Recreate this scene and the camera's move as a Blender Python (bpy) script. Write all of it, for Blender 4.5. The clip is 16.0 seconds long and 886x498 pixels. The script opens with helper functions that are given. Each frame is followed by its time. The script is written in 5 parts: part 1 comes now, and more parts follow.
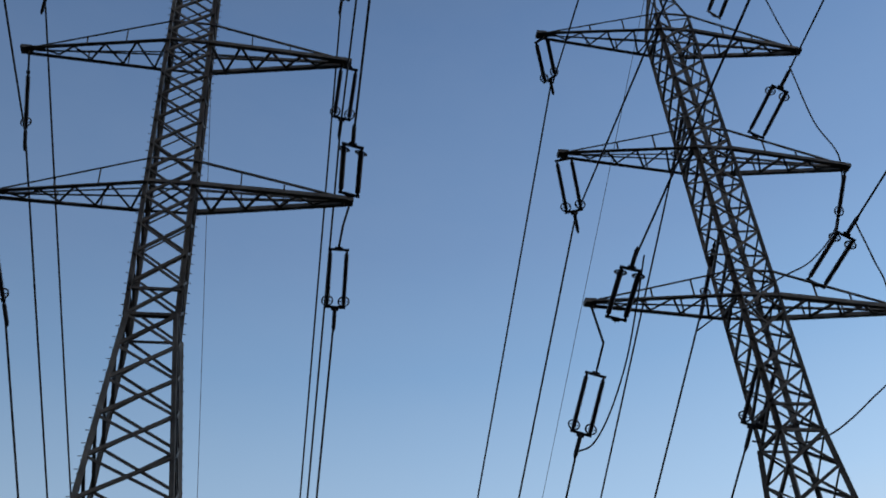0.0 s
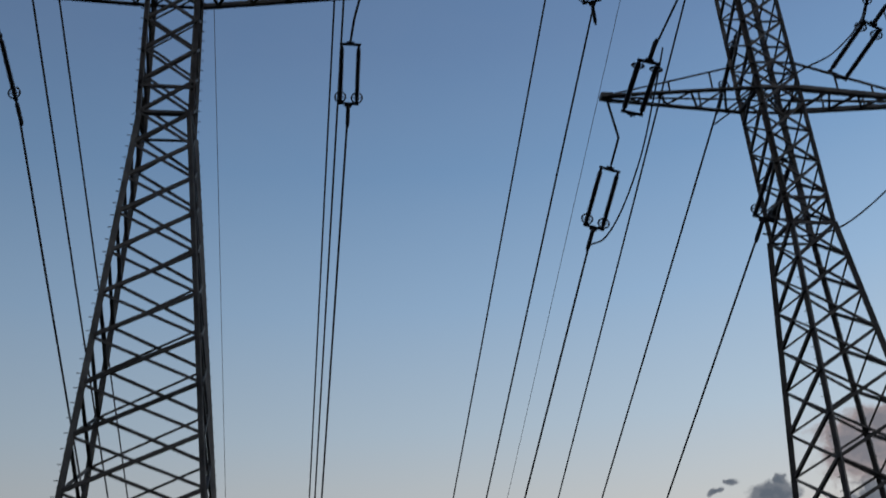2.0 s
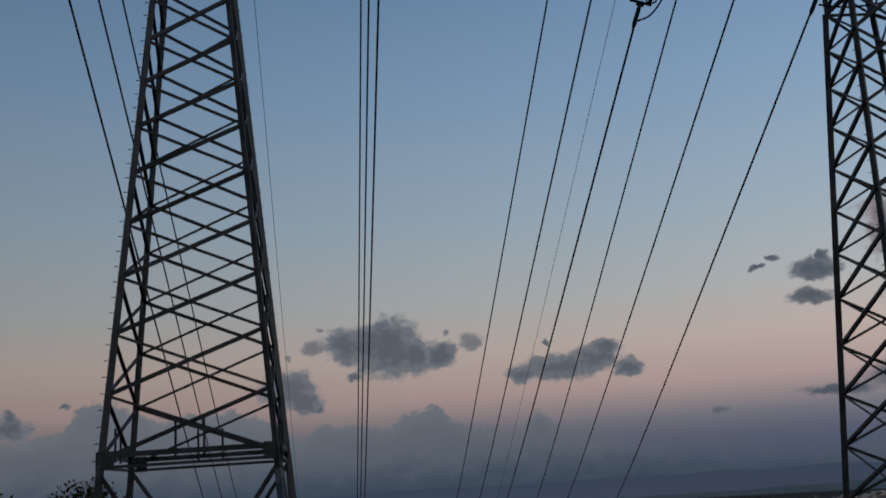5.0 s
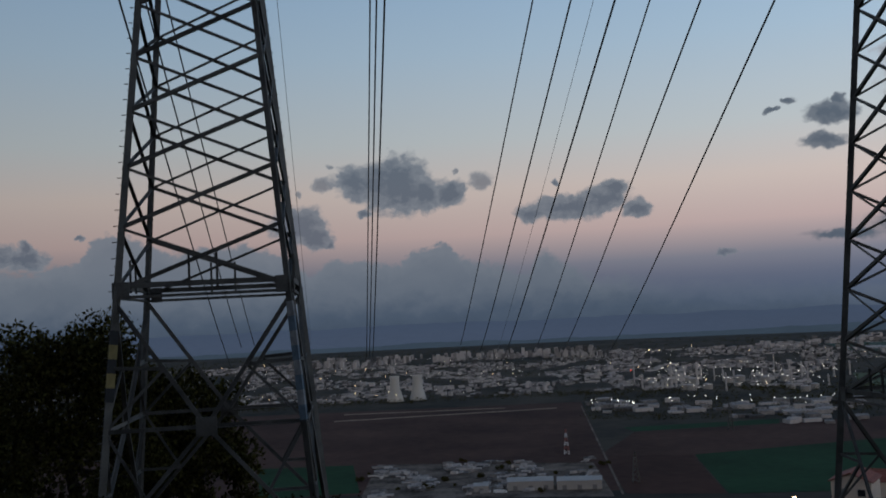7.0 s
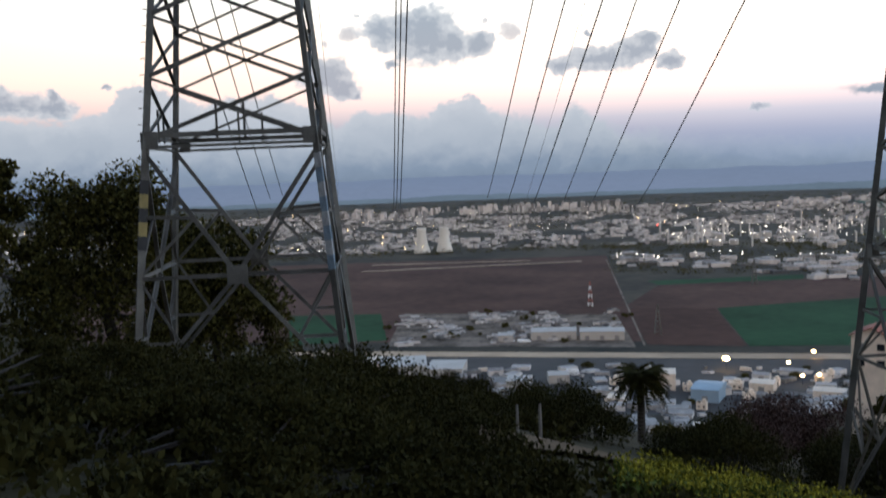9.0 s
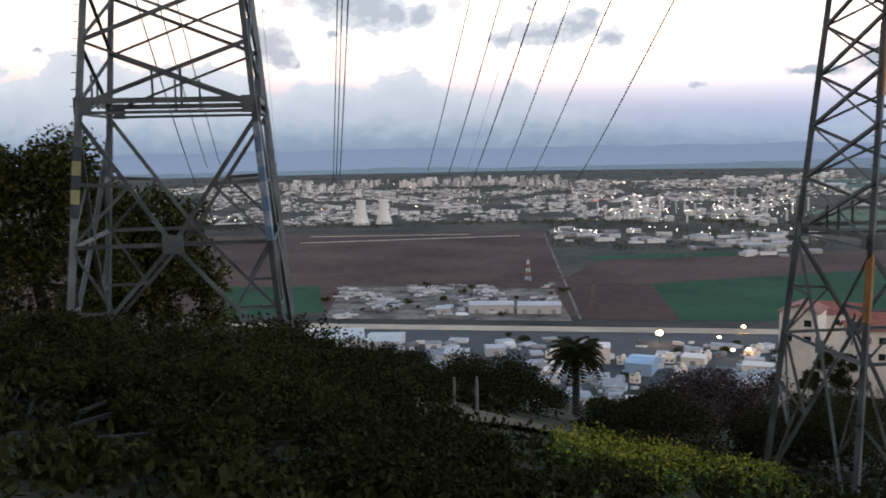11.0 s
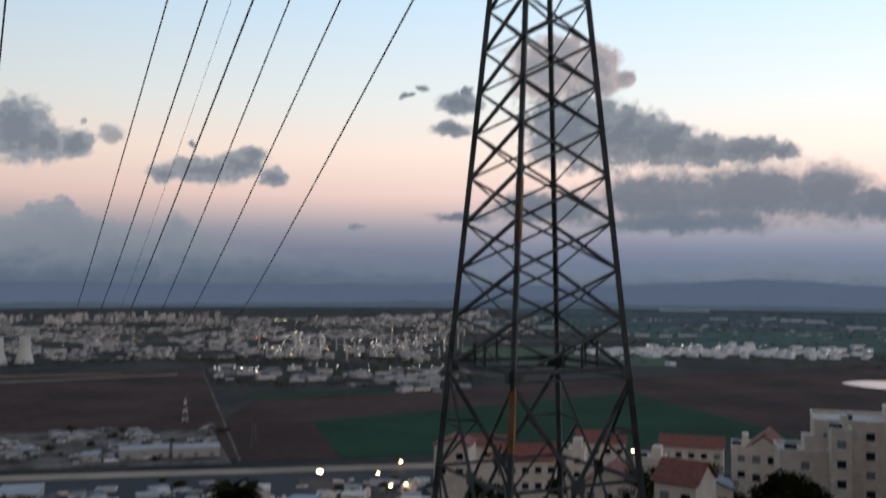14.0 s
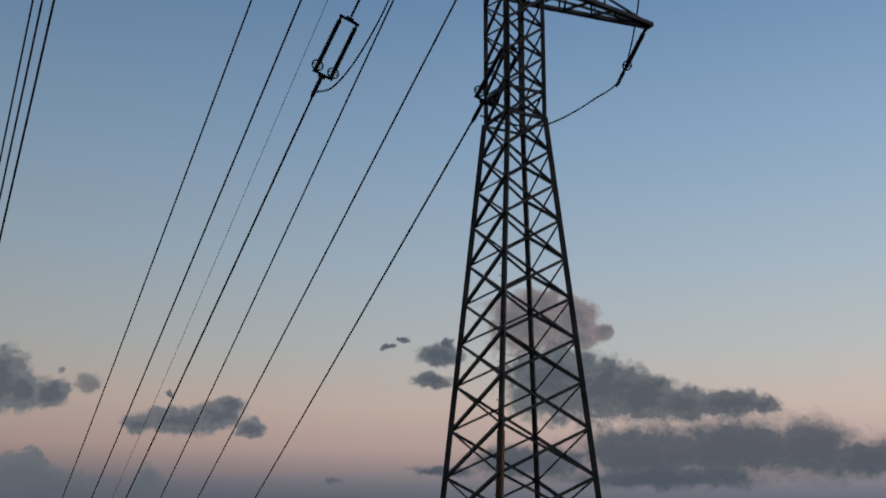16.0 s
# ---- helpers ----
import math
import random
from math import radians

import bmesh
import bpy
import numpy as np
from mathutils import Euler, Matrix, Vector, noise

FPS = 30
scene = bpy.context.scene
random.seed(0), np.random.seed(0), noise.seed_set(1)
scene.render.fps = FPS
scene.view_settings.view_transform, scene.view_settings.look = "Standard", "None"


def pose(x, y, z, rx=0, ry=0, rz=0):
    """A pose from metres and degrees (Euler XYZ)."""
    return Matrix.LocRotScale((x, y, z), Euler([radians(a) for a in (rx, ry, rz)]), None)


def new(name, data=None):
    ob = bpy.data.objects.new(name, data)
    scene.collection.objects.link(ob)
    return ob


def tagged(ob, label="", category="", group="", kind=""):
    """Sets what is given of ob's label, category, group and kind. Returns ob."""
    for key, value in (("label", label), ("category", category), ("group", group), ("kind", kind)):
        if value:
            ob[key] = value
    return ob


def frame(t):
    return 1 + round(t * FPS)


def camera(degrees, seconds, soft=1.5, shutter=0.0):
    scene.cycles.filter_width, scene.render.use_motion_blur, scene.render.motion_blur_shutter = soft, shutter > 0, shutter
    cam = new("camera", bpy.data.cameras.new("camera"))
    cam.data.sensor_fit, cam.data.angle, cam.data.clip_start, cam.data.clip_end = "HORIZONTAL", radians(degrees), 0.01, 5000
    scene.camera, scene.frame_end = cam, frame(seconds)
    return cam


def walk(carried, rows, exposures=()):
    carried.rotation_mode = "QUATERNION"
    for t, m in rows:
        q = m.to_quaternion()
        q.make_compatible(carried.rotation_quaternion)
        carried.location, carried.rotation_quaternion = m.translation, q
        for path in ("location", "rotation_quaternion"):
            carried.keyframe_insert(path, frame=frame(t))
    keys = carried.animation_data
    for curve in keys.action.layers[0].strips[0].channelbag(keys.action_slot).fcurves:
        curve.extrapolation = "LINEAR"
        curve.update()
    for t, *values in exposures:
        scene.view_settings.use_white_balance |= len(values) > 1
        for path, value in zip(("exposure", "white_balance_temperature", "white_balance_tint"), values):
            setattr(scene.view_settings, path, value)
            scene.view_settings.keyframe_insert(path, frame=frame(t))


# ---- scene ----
cam = camera(48.71, 16.0, 1.7, 0.5)
walk(cam, [
    (0.0, pose(0, 0, 1.6, 127.42, 3.50, -1.10)),
    (0.5, pose(0, 0, 1.6, 125.73, 3.32, -0.93)),
    (1.0, pose(0, 0, 1.6, 122.85, 3.76, -0.74)),
    (1.5, pose(0, 0, 1.6, 118.84, 3.46, -0.75)),
    (2.0, pose(0, 0, 1.6, 115.58, 3.41, -0.17)),
    (2.5, pose(0, 0, 1.6, 112.82, 3.31, 0.40)),
    (3.0, pose(0, 0, 1.6, 110.65, 3.07, 0.57)),
    (3.5, pose(0, 0, 1.6, 107.88, 3.26, 0.65)),
    (3.7, pose(0, 0, 1.6, 107.11, 3.33, 1.18)),
    (5.8, pose(0, 0, 1.6, 99.74, 3.37, 2.91)),
    (6.0, pose(0, 0, 1.6, 98.55, 2.70, 2.45)),
    (6.5, pose(0, 0, 1.6, 95.46, 2.99, 2.66)),
    (7.0, pose(0, 0, 1.6, 93.74, 2.73, 3.02)),
    (7.5, pose(0, 0, 1.6, 91.80, 2.47, 3.21)),
    (8.0, pose(0, 0, 1.6, 89.47, 2.16, 3.09)),
    (8.5, pose(0, 0, 1.6, 87.60, 2.16, 4.02)),
    (9.0, pose(0, 0, 1.6, 85.20, 2.17, 4.61)),
    (9.2, pose(0, 0, 1.6, 84.05, 1.78, 4.11)),
    (11.3, pose(0, 0, 1.6, 83.40, 0.80, -0.40)),
    (11.5, pose(0, 0, 1.6, 83.28, 0.60, -3.57)),
    (12.0, pose(0, 0, 1.6, 83.16, 0.15, -10.54)),
    (12.5, pose(0, 0, 1.6, 83.40, 0.62, -14.60)),
    (12.7, pose(0, 0, 1.6, 84.11, 0.20, -15.59)),
    (13.0, pose(0, 0, 1.6, 84.16, -0.17, -17.74)),
    (13.5, pose(0, 0, 1.6, 86.08, -0.26, -17.51)),
    (14.0, pose(0, 0, 1.6, 91.43, -0.32, -18.38)),
    (14.5, pose(0, 0, 1.6, 97.23, -0.48, -18.31)),
    (15.0, pose(0, 0, 1.6, 100.39, -0.71, -18.41)),
    (15.5, pose(0, 0, 1.6, 103.53, -0.82, -19.35)),
    (16.0, pose(0, 0, 1.6, 106.08, -0.54, -19.56)),
], exposures=[(0.0, 0.42, 6600, 10), (1.0, 0.27, 6600, 10), (2.0, 0.0, 6500, 10), (3.0, -0.22, 6500, 10), (3.5, -0.42, 6400, 10), (3.7, -0.45, 6400, 10), (6.0, -0.38, 6150, 7), (6.5, -0.33, 6100, 7),
              (7.0, -0.1, 6100, 7), (8.0, 0.7, 6250, 7), (8.5, 1.12, 6400, 7), (9.0, 1.65, 6700, 7), (9.2, 1.75, 6700, 7), (11.3, 2.0, 6750, 8), (12.5, 2.0, 6750, 8),
              (13.0, 1.88, 6700, 8), (13.5, 1.42, 6650, 8), (14.0, 0.66, 6550, 8), (14.5, -0.1, 6450, 8), (15.0, -0.36, 6500, 9), (16.0, -0.38, 6550, 9)])


# ---- sky, after sunset: the sun is down behind the camera ----
def node(tree, kind, **values):
    n = tree.nodes.new(kind)
    for key, value in values.items():
        n.inputs[int(key[1:])].default_value = value
    return n


def sky_world():
    world = bpy.data.worlds.new("dusk_sky")
    scene.world = world
    world.use_nodes = True
    tree = world.node_tree
    tree.nodes.clear()
    link = tree.links.new

    def calc(op, a, b=None, clamp=False):
        n = tree.nodes.new("ShaderNodeMath")
        n.operation, n.use_clamp = op, clamp
        for i, v in enumerate((a, b)):
            if v is None:
                continue
            if isinstance(v, (int, float)):
                n.inputs[i].default_value = v
            else:
                link(v, n.inputs[i])
        return n.outputs[0]

    def ramp(value, stops):
        n = tree.nodes.new("ShaderNodeValToRGB")
        els = n.color_ramp.elements
        while len(els) < len(stops):
            els.new(0.5)
        for e, (pos, col) in zip(els, stops):
            e.position, e.color = pos, (*col, 1)
        link(value, n.inputs[0])
        return n.outputs[0]

    def blend(fac, a, b, mode="MIX"):
        n = tree.nodes.new("ShaderNodeMix")
        n.data_type, n.blend_type = "RGBA", mode
        for sock, v in ((n.inputs[0], fac), (n.inputs[6], a), (n.inputs[7], b)):
            if isinstance(v, (int, float)):
                sock.default_value = v
            elif isinstance(v, tuple):
                sock.default_value = (*v, 1)
            else:
                link(v, sock)
        return n.outputs[2]

    coord = tree.nodes.new("ShaderNodeTexCoord")
    part_xyz = tree.nodes.new("ShaderNodeSeparateXYZ")
    link(coord.outputs["Generated"], part_xyz.inputs[0])
    x, y, z = part_xyz.outputs
    az = calc("MULTIPLY", calc("ARCTAN2", x, y), 180 / math.pi)
    el = calc("MULTIPLY", calc("ARCSINE", z), 180 / math.pi)
    flat = tree.nodes.new("ShaderNodeCombineXYZ")
    link(az, flat.inputs[0])
    link(el, flat.inputs[1])
    plan = flat.outputs[0]

    # gradient from the haze at the horizon through the pink belt to the blue above
    height = calc("DIVIDE", calc("ADD", el, 10.0), 100.0, True)
    clear = ramp(height, SKY_STOPS)
    glow_west = calc("MULTIPLY", calc("POWER", calc("MULTIPLY", calc("SUBTRACT", 1.0, y), 0.5, True), 3.5),
                     calc("SUBTRACT", 1.0, calc("DIVIDE", calc("ABSOLUTE", el), 50.0), True))
    clear = blend(calc("MULTIPLY", glow_west, 0.85), clear, (1.25, 0.86, 0.55))
    # a little brighter towards the east
    gain = calc("ADD", calc("MULTIPLY", x, 0.5), 1.0)
    east = tree.nodes.new("ShaderNodeCombineXYZ")
    for i in range(3):
        link(gain, east.inputs[i])
    clear = blend(1.0, clear, east.outputs[0], "MULTIPLY")
    nishita = tree.nodes.new("ShaderNodeTexSky")
    nishita.sky_type, nishita.sun_disc = "NISHITA", False
    nishita.sun_elevation, nishita.sun_rotation = radians(0.6), radians(180)
    clear = blend(0.02, clear, nishita.outputs[0], "ADD")

    def fractal(scale, detail, stretch, shift=0.0):
        m = tree.nodes.new("ShaderNodeMapping")
        m.inputs["Scale"].default_value = (1, stretch, 1)
        m.inputs["Location"].default_value = (shift, shift * 0.7, shift)
        link(plan, m.inputs[0])
        n = tree.nodes.new("ShaderNodeTexNoise")
        n.inputs["Scale"].default_value, n.inputs["Detail"].default_value, n.inputs["Roughness"].default_value = scale, detail, 0.58
        link(m.outputs[0], n.inputs[0])
        return n.outputs[0]

    def warp(vec, scale, amount, detail):
        n = tree.nodes.new("ShaderNodeTexNoise")
        n.inputs["Scale"].default_value, n.inputs["Detail"].default_value = scale, detail
        link(vec, n.inputs[0])
        m = tree.nodes.new("ShaderNodeVectorMath")
        m.operation = "MULTIPLY_ADD"
        link(n.outputs["Color"], m.inputs[0])
        m.inputs[1].default_value = (amount, amount * 0.8, 0)
        link(vec, m.inputs[2])
        k = tree.nodes.new("ShaderNodeVectorMath")
        k.operation = "SUBTRACT"
        link(m.outputs[0], k.inputs[0])
        k.inputs[1].default_value = (amount / 2, amount * 0.4, 0)
        return k.outputs[0]

    straight = plan
    plan = warp(warp(plan, 0.6, 0.9, 2.0), 2.2, 0.6, 5.0)
    puff = fractal(0.55, 7.0, 1.5)
    fine = fractal(2.2, 3.5, 1.4, 3.0)
    soft = fractal(0.16, 4.0, 2.2, 9.0)

    def billow(scale):
        """Rounded heaps: high in the middle of each cell."""
        n = tree.nodes.new("ShaderNodeTexVoronoi")
        n.feature = "SMOOTH_F1"
        n.inputs["Scale"].default_value = scale
        link(plan, n.inputs["Vector"])
        return calc("SUBTRACT", 0.5, n.outputs["Distance"])

    heaps = calc("ADD", calc("MULTIPLY", billow(0.75), 0.7), calc("MULTIPLY", billow(1.9), 0.45))

    def lumps(blobs):
        """The depth inside the nearest of several round lumps: 1 in the middle, 0 at the rim."""
        out = None
        for a0, e0, ra, re in blobs:
            m = tree.nodes.new("ShaderNodeVectorMath")
            m.operation = "MULTIPLY_ADD"
            link(plan, m.inputs[0])
            m.inputs[1].default_value = (1 / ra, 1 / re, 0)
            m.inputs[2].default_value = (-a0 / ra, -e0 / re, 0)
            ln = tree.nodes.new("ShaderNodeVectorMath")
            ln.operation = "LENGTH"
            link(m.outputs[0], ln.inputs[0])
            d = calc("SUBTRACT", 1.0, ln.outputs["Value"])
            if out is None:
                out = d
            else:
                n = tree.nodes.new("ShaderNodeMath")
                n.operation = "SMOOTH_MAX"
                link(out, n.inputs[0])
                link(d, n.inputs[1])
                n.inputs[2].default_value = 0.45
                out = n.outputs[0]
        return out

    def cloud(under, blobs, dark, lit, hard=5.0, rag=1.0, density=1.0):
        field = lumps(blobs)
        wob = calc("ADD", calc("MULTIPLY", calc("SUBTRACT", puff, 0.5), 0.7 * rag), calc("MULTIPLY", calc("SUBTRACT", fine, 0.5), 0.55 * rag))
        edge = calc("ADD", field, calc("ADD", wob, calc("MULTIPLY", heaps, 0.7 * rag)))
        mask = calc("MULTIPLY", calc("POWER", calc("MULTIPLY", edge, hard, True), 1.2), density)
        shade = calc("ADD", calc("MULTIPLY", edge, 1.3), calc("MULTIPLY", calc("SUBTRACT", fine, 0.5), 0.8), True)
        return blend(mask, under, blend(shade, lit, dark))

    def bank(under):
        """The long bank of heaped cloud along the horizon, with its uneven top."""
        tops = ((-32, 3.6), (-27, 3.2), (-23.4, 3.6), (-22.5, 5.0), (-21.5, 5.5), (-20.2, 4.8), (-18.7, 4.1), (-14.3, 4.5), (-12.4, 3.8), (-10.6, 2.5), (-9.5, 3.3),
                (-7.9, 3.4), (-5.9, 2.9), (-4.6, 3.7), (-2.6, 4.3), (-1.7, 3.3), (0.4, 2.6), (2.2, 2.3), (2.7, 3.3), (3.2, 3.6), (4.2, 2.7), (6.2, 1.9), (9.5, 1.5), (14, 0.9), (22, 0.5))
        warped = tree.nodes.new("ShaderNodeSeparateXYZ")
        link(warp(straight, 2.2, 0.5, 5.0), warped.inputs[0])
        across, up = warped.outputs[0], warped.outputs[1]
        profile = calc("MULTIPLY", ramp(calc("DIVIDE", calc("ADD", across, 32.0), 54.0, True), [((a + 32) / 54, (h / 8, h / 8, h / 8)) for a, h in tops]), 8.0)
        depth = calc("SUBTRACT", calc("ADD", profile, calc("MULTIPLY", heaps, 0.8)), up)
        depth = calc("ADD", depth, calc("MULTIPLY", calc("SUBTRACT", fine, 0.5), 0.9))
        crisp = calc("ADD", 0.55, calc("MULTIPLY", calc("DIVIDE", calc("SUBTRACT", 9.0, across), 12.0, True), 2.6))
        mask = calc("MULTIPLY", calc("MULTIPLY", depth, crisp, True), 0.95)
        low = calc("DIVIDE", calc("ADD", el, 1.2), 4.6, True)
        body = ramp(calc("ADD", low, calc("MULTIPLY", calc("SUBTRACT", puff, 0.5), 0.5)),
                    [(0.0, (0.050, 0.070, 0.104)), (0.25, (0.068, 0.091, 0.130)), (0.55, (0.128, 0.148, 0.182)), (1.0, (0.158, 0.176, 0.208))])
        rim = calc("SUBTRACT", 1.0, calc("MULTIPLY", depth, 0.9), True)
        return blend(mask, under, blend(calc("MULTIPLY", rim, 0.3), body, (0.25, 0.258, 0.28)))

    grey, pale = (0.090, 0.114, 0.150), (0.23, 0.245, 0.27)
    blue, haze = (0.085, 0.105, 0.150), (0.13, 0.145, 0.18)
    sky = clear
    sky = cloud(sky, [(24.0, -1.8, 9.0, 2.6), (38.0, -1.6, 10.0, 2.8), (-36.0, 0.8, 9.0, 2.6), (50.0, -1.0, 9.0, 3.0)], blue, haze, 2.0, 0.4, 0.75)
    sky = bank(sky)
    sky = cloud(sky, [(-11.3, 5.5, 1.7, 1.4), (-10.2, 4.6, 1.1, 0.8), (-9.5, 4.2, 0.4, 0.25), (-26.2, 4.0, 1.4, 0.75), (-28.2, 4.2, 1.9, 0.9), (-26.0, 4.7, 0.4, 0.4), (-23.3, 5.0, 0.35, 0.18)],
                grey, pale, 3.2, 0.9, 0.88)
    # two drifting clouds over the plain
    sky = cloud(sky, [(-5.4, 7.6, 2.2, 2.05), (-7.9, 7.9, 1.3, 1.3), (-7.3, 6.1, 0.6, 0.3), (-2.3, 7.1, 1.15, 1.0), (-3.7, 7.0, 1.2, 1.2), (-6.7, 7.6, 1.1, 1.3)], grey, pale, 3.4, 0.8, 0.92)
    sky = cloud(sky, [(-9.8, 7.7, 0.6, 0.45), (-9.3, 8.7, 0.28, 0.2), (-11.0, 7.2, 0.3, 0.24), (-0.5, 7.5, 0.9, 0.6), (-1.9, 8.3, 0.25, 0.16), (13.4, 2.7, 0.8, 0.25)], grey, pale, 2.6, 0.9, 0.7)
    sky = cloud(sky, [(4.4, 5.85, 2.6, 0.92), (6.7, 6.15, 1.6, 0.75), (7.3, 6.75, 0.95, 0.6), (8.5, 5.4, 1.0, 0.6), (2.6, 5.6, 1.3, 0.6), (3.9, 7.35, 0.3, 0.2)], grey, pale, 3.4, 0.8, 0.92)
    # tall heap and the long shelf under it
    sky = cloud(sky, [(30.6, 4.3, 5.0, 1.8), (35.7, 4.5, 6.0, 2.1), (39.8, 4.5, 3.0, 2.0), (42.5, 3.8, 2.8, 1.2), (46.5, 4.1, 5.0, 1.8), (31.9, 3.0, 7.6, 0.8), (24.5, 3.8, 4.5, 1.2), (19.5, 3.3, 2.4, 0.35), (53.0, 4.0, 6.0, 1.6)],
                (0.080, 0.103, 0.138), (0.140, 0.158, 0.188), 2.0, 0.55, 0.93)
    sky = cloud(sky, [(24.3, 11.6, 2.8, 2.2), (25.4, 13.0, 1.3, 1.0), (27.2, 12.0, 1.5, 1.4), (28.9, 11.1, 0.8, 0.55), (27.6, 10.8, 1.3, 0.65)], (0.17, 0.165, 0.19), (0.36, 0.29, 0.285), 3.2, 0.7, 0.93)
    sky = cloud(sky, [(25.6, 8.3, 3.1, 2.5), (28.7, 7.9, 2.9, 2.1), (31.1, 7.4, 2.2, 1.6), (33.2, 7.0, 2.0, 1.1), (35.7, 6.95, 2.6, 0.9), (37.4, 6.9, 1.0, 0.5), (18.9, 8.35, 1.5, 0.55),
                      (19.2, 9.8, 1.7, 0.75), (19.9, 10.5, 0.4, 0.4), (32.0, 8.2, 0.4, 0.25), (17.2, 10.7, 0.5, 0.22), (16.2, 10.35, 0.5, 0.16)], (0.074, 0.096, 0.130), (0.19, 0.205, 0.23), 3.2, 0.8, 0.93)
    sky = blend(calc("MULTIPLY", soft, 0.06), sky, (0.34, 0.36, 0.42))
    bg = tree.nodes.new("ShaderNodeBackground")
    link(sky, bg.inputs[0])
    bg.inputs[1].default_value = 1.0
    out = tree.nodes.new("ShaderNodeOutputWorld")
    link(bg.outputs[0], out.inputs[0])
    world.cycles.sampling_method = "MANUAL"
    world.cycles.sample_map_resolution = 512


def grade(r, g, b):
    """Linear colour from an ordinary 0 to 255 one."""
    return tuple(((c / 255 + 0.055) / 1.055) ** 2.4 if c > 10 else c / 3294.6 for c in (r, g, b))


SKY_STOPS = [(0.0, grade(58, 68, 84)), (0.09, grade(68, 80, 99)), (0.105, grade(77, 88, 107)), (0.115, grade(90, 98, 116)), (0.125, grade(114, 116, 129)), (0.145, grade(182, 158, 155)), (0.17, grade(196, 178, 170)),
             (0.20, grade(180, 183, 184)), (0.25, grade(160, 178, 194)), (0.32, grade(134, 163, 193)), (0.40, grade(106, 140, 178)), (0.47, grade(94, 124, 163)), (0.60, grade(74, 103, 143)), (0.75, grade(66, 84, 108)), (1.0, grade(58, 68, 82))]
sky_world()


# ---- materials ----
def material(name, colour, rough=0.8, metal=0.0, vary=0.25, scale=3.0, fine=30.0, bump=0.0, per_object=0.0, island=0.0, second=None, blot=0.5, gloss=0.5, glow=None):
    """A surface of one colour with a coarse and a fine variation, in metres."""
    mat = bpy.data.materials.new(name)
    mat.use_nodes = True
    tree = mat.node_tree
    link = tree.links.new
    bsdf = tree.nodes["Principled BSDF"]
    bsdf.inputs["Roughness"].default_value, bsdf.inputs["Metallic"].default_value = rough, metal
    bsdf.inputs["Specular IOR Level"].default_value = gloss
    # even emission, used to put haze on the far hills
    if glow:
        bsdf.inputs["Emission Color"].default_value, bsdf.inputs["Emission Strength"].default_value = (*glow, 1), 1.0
    geo = tree.nodes.new("ShaderNodeNewGeometry")
    coarse, grain = tree.nodes.new("ShaderNodeTexNoise"), tree.nodes.new("ShaderNodeTexNoise")
    for n, s, d in ((coarse, scale, 5), (grain, fine, 3)):
        n.inputs["Scale"].default_value, n.inputs["Detail"].default_value = s, d
        link(geo.outputs["Position"], n.inputs["Vector"])
    add = tree.nodes.new("ShaderNodeMath")
    add.operation = "MULTIPLY_ADD"
    link(grain.outputs[0], add.inputs[0])
    add.inputs[1].default_value = 0.5
    link(coarse.outputs[0], add.inputs[2])
    value = add.outputs[0]
    for amount, source in ((per_object, "o"), (island, "i")):
        if amount:
            src = tree.nodes.new("ShaderNodeObjectInfo").outputs["Random"] if source == "o" else geo.outputs["Random Per Island"]
            m = tree.nodes.new("ShaderNodeMath")
            m.operation = "MULTIPLY_ADD"
            link(src, m.inputs[0])
            m.inputs[1].default_value = amount
            link(value, m.inputs[2])
            value = m.outputs[0]
            m2 = tree.nodes.new("ShaderNodeMath")
            m2.operation = "SUBTRACT"
            link(value, m2.inputs[0])
            m2.inputs[1].default_value = amount / 2
            value = m2.outputs[0]
    ramp = tree.nodes.new("ShaderNodeValToRGB")
    lo = tuple(c * (1 - vary) for c in colour)
    hi = tuple(min(1, c * (1 + vary)) for c in (second or colour))
    ramp.color_ramp.elements[0].position, ramp.color_ramp.elements[0].color = 0.75 - blot / 2, (*lo, 1)
    ramp.color_ramp.elements[1].position, ramp.color_ramp.elements[1].color = 0.75 + blot / 2, (*hi, 1)
    link(value, ramp.inputs[0])
    link(ramp.outputs[0], bsdf.inputs["Base Color"])
    if bump:
        b = tree.nodes.new("ShaderNodeBump")
        b.inputs["Strength"].default_value, b.inputs["Distance"].default_value = 0.6, bump
        link(value, b.inputs["Height"])
        link(b.outputs[0], bsdf.inputs["Normal"])
    return mat


def glowing(name, colour, power):
    mat = bpy.data.materials.new(name)
    mat.use_nodes = True
    bsdf = mat.node_tree.nodes["Principled BSDF"]
    bsdf.inputs["Emission Color"].default_value, bsdf.inputs["Emission Strength"].default_value = (*colour, 1), power
    bsdf.inputs["Base Color"].default_value = (*colour, 1)
    return mat


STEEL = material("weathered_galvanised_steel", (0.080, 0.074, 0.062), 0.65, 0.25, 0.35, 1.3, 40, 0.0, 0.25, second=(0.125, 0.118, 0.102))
RUST = material("orange_red_primer", (0.42, 0.17, 0.03), 0.75, 0.0, 0.35, 4, 60, second=(0.36, 0.16, 0.05))
BLUEPAINT = material("flaking_pale_paint", (0.15, 0.20, 0.24), 0.7, 0.0, 0.4, 5, 40)
PORCELAIN = material("dark_brown_porcelain", (0.02, 0.018, 0.02), 0.35, 0, 0.3, 8, 60)
FITTING = material("dark_steel_fitting", (0.04, 0.045, 0.05), 0.5, 0.5, 0.3, 6, 60)
CONDUCTOR = material("dulled_aluminium_conductor", (0.035, 0.04, 0.05), 0.6, 0.3, 0.2, 2, 60)
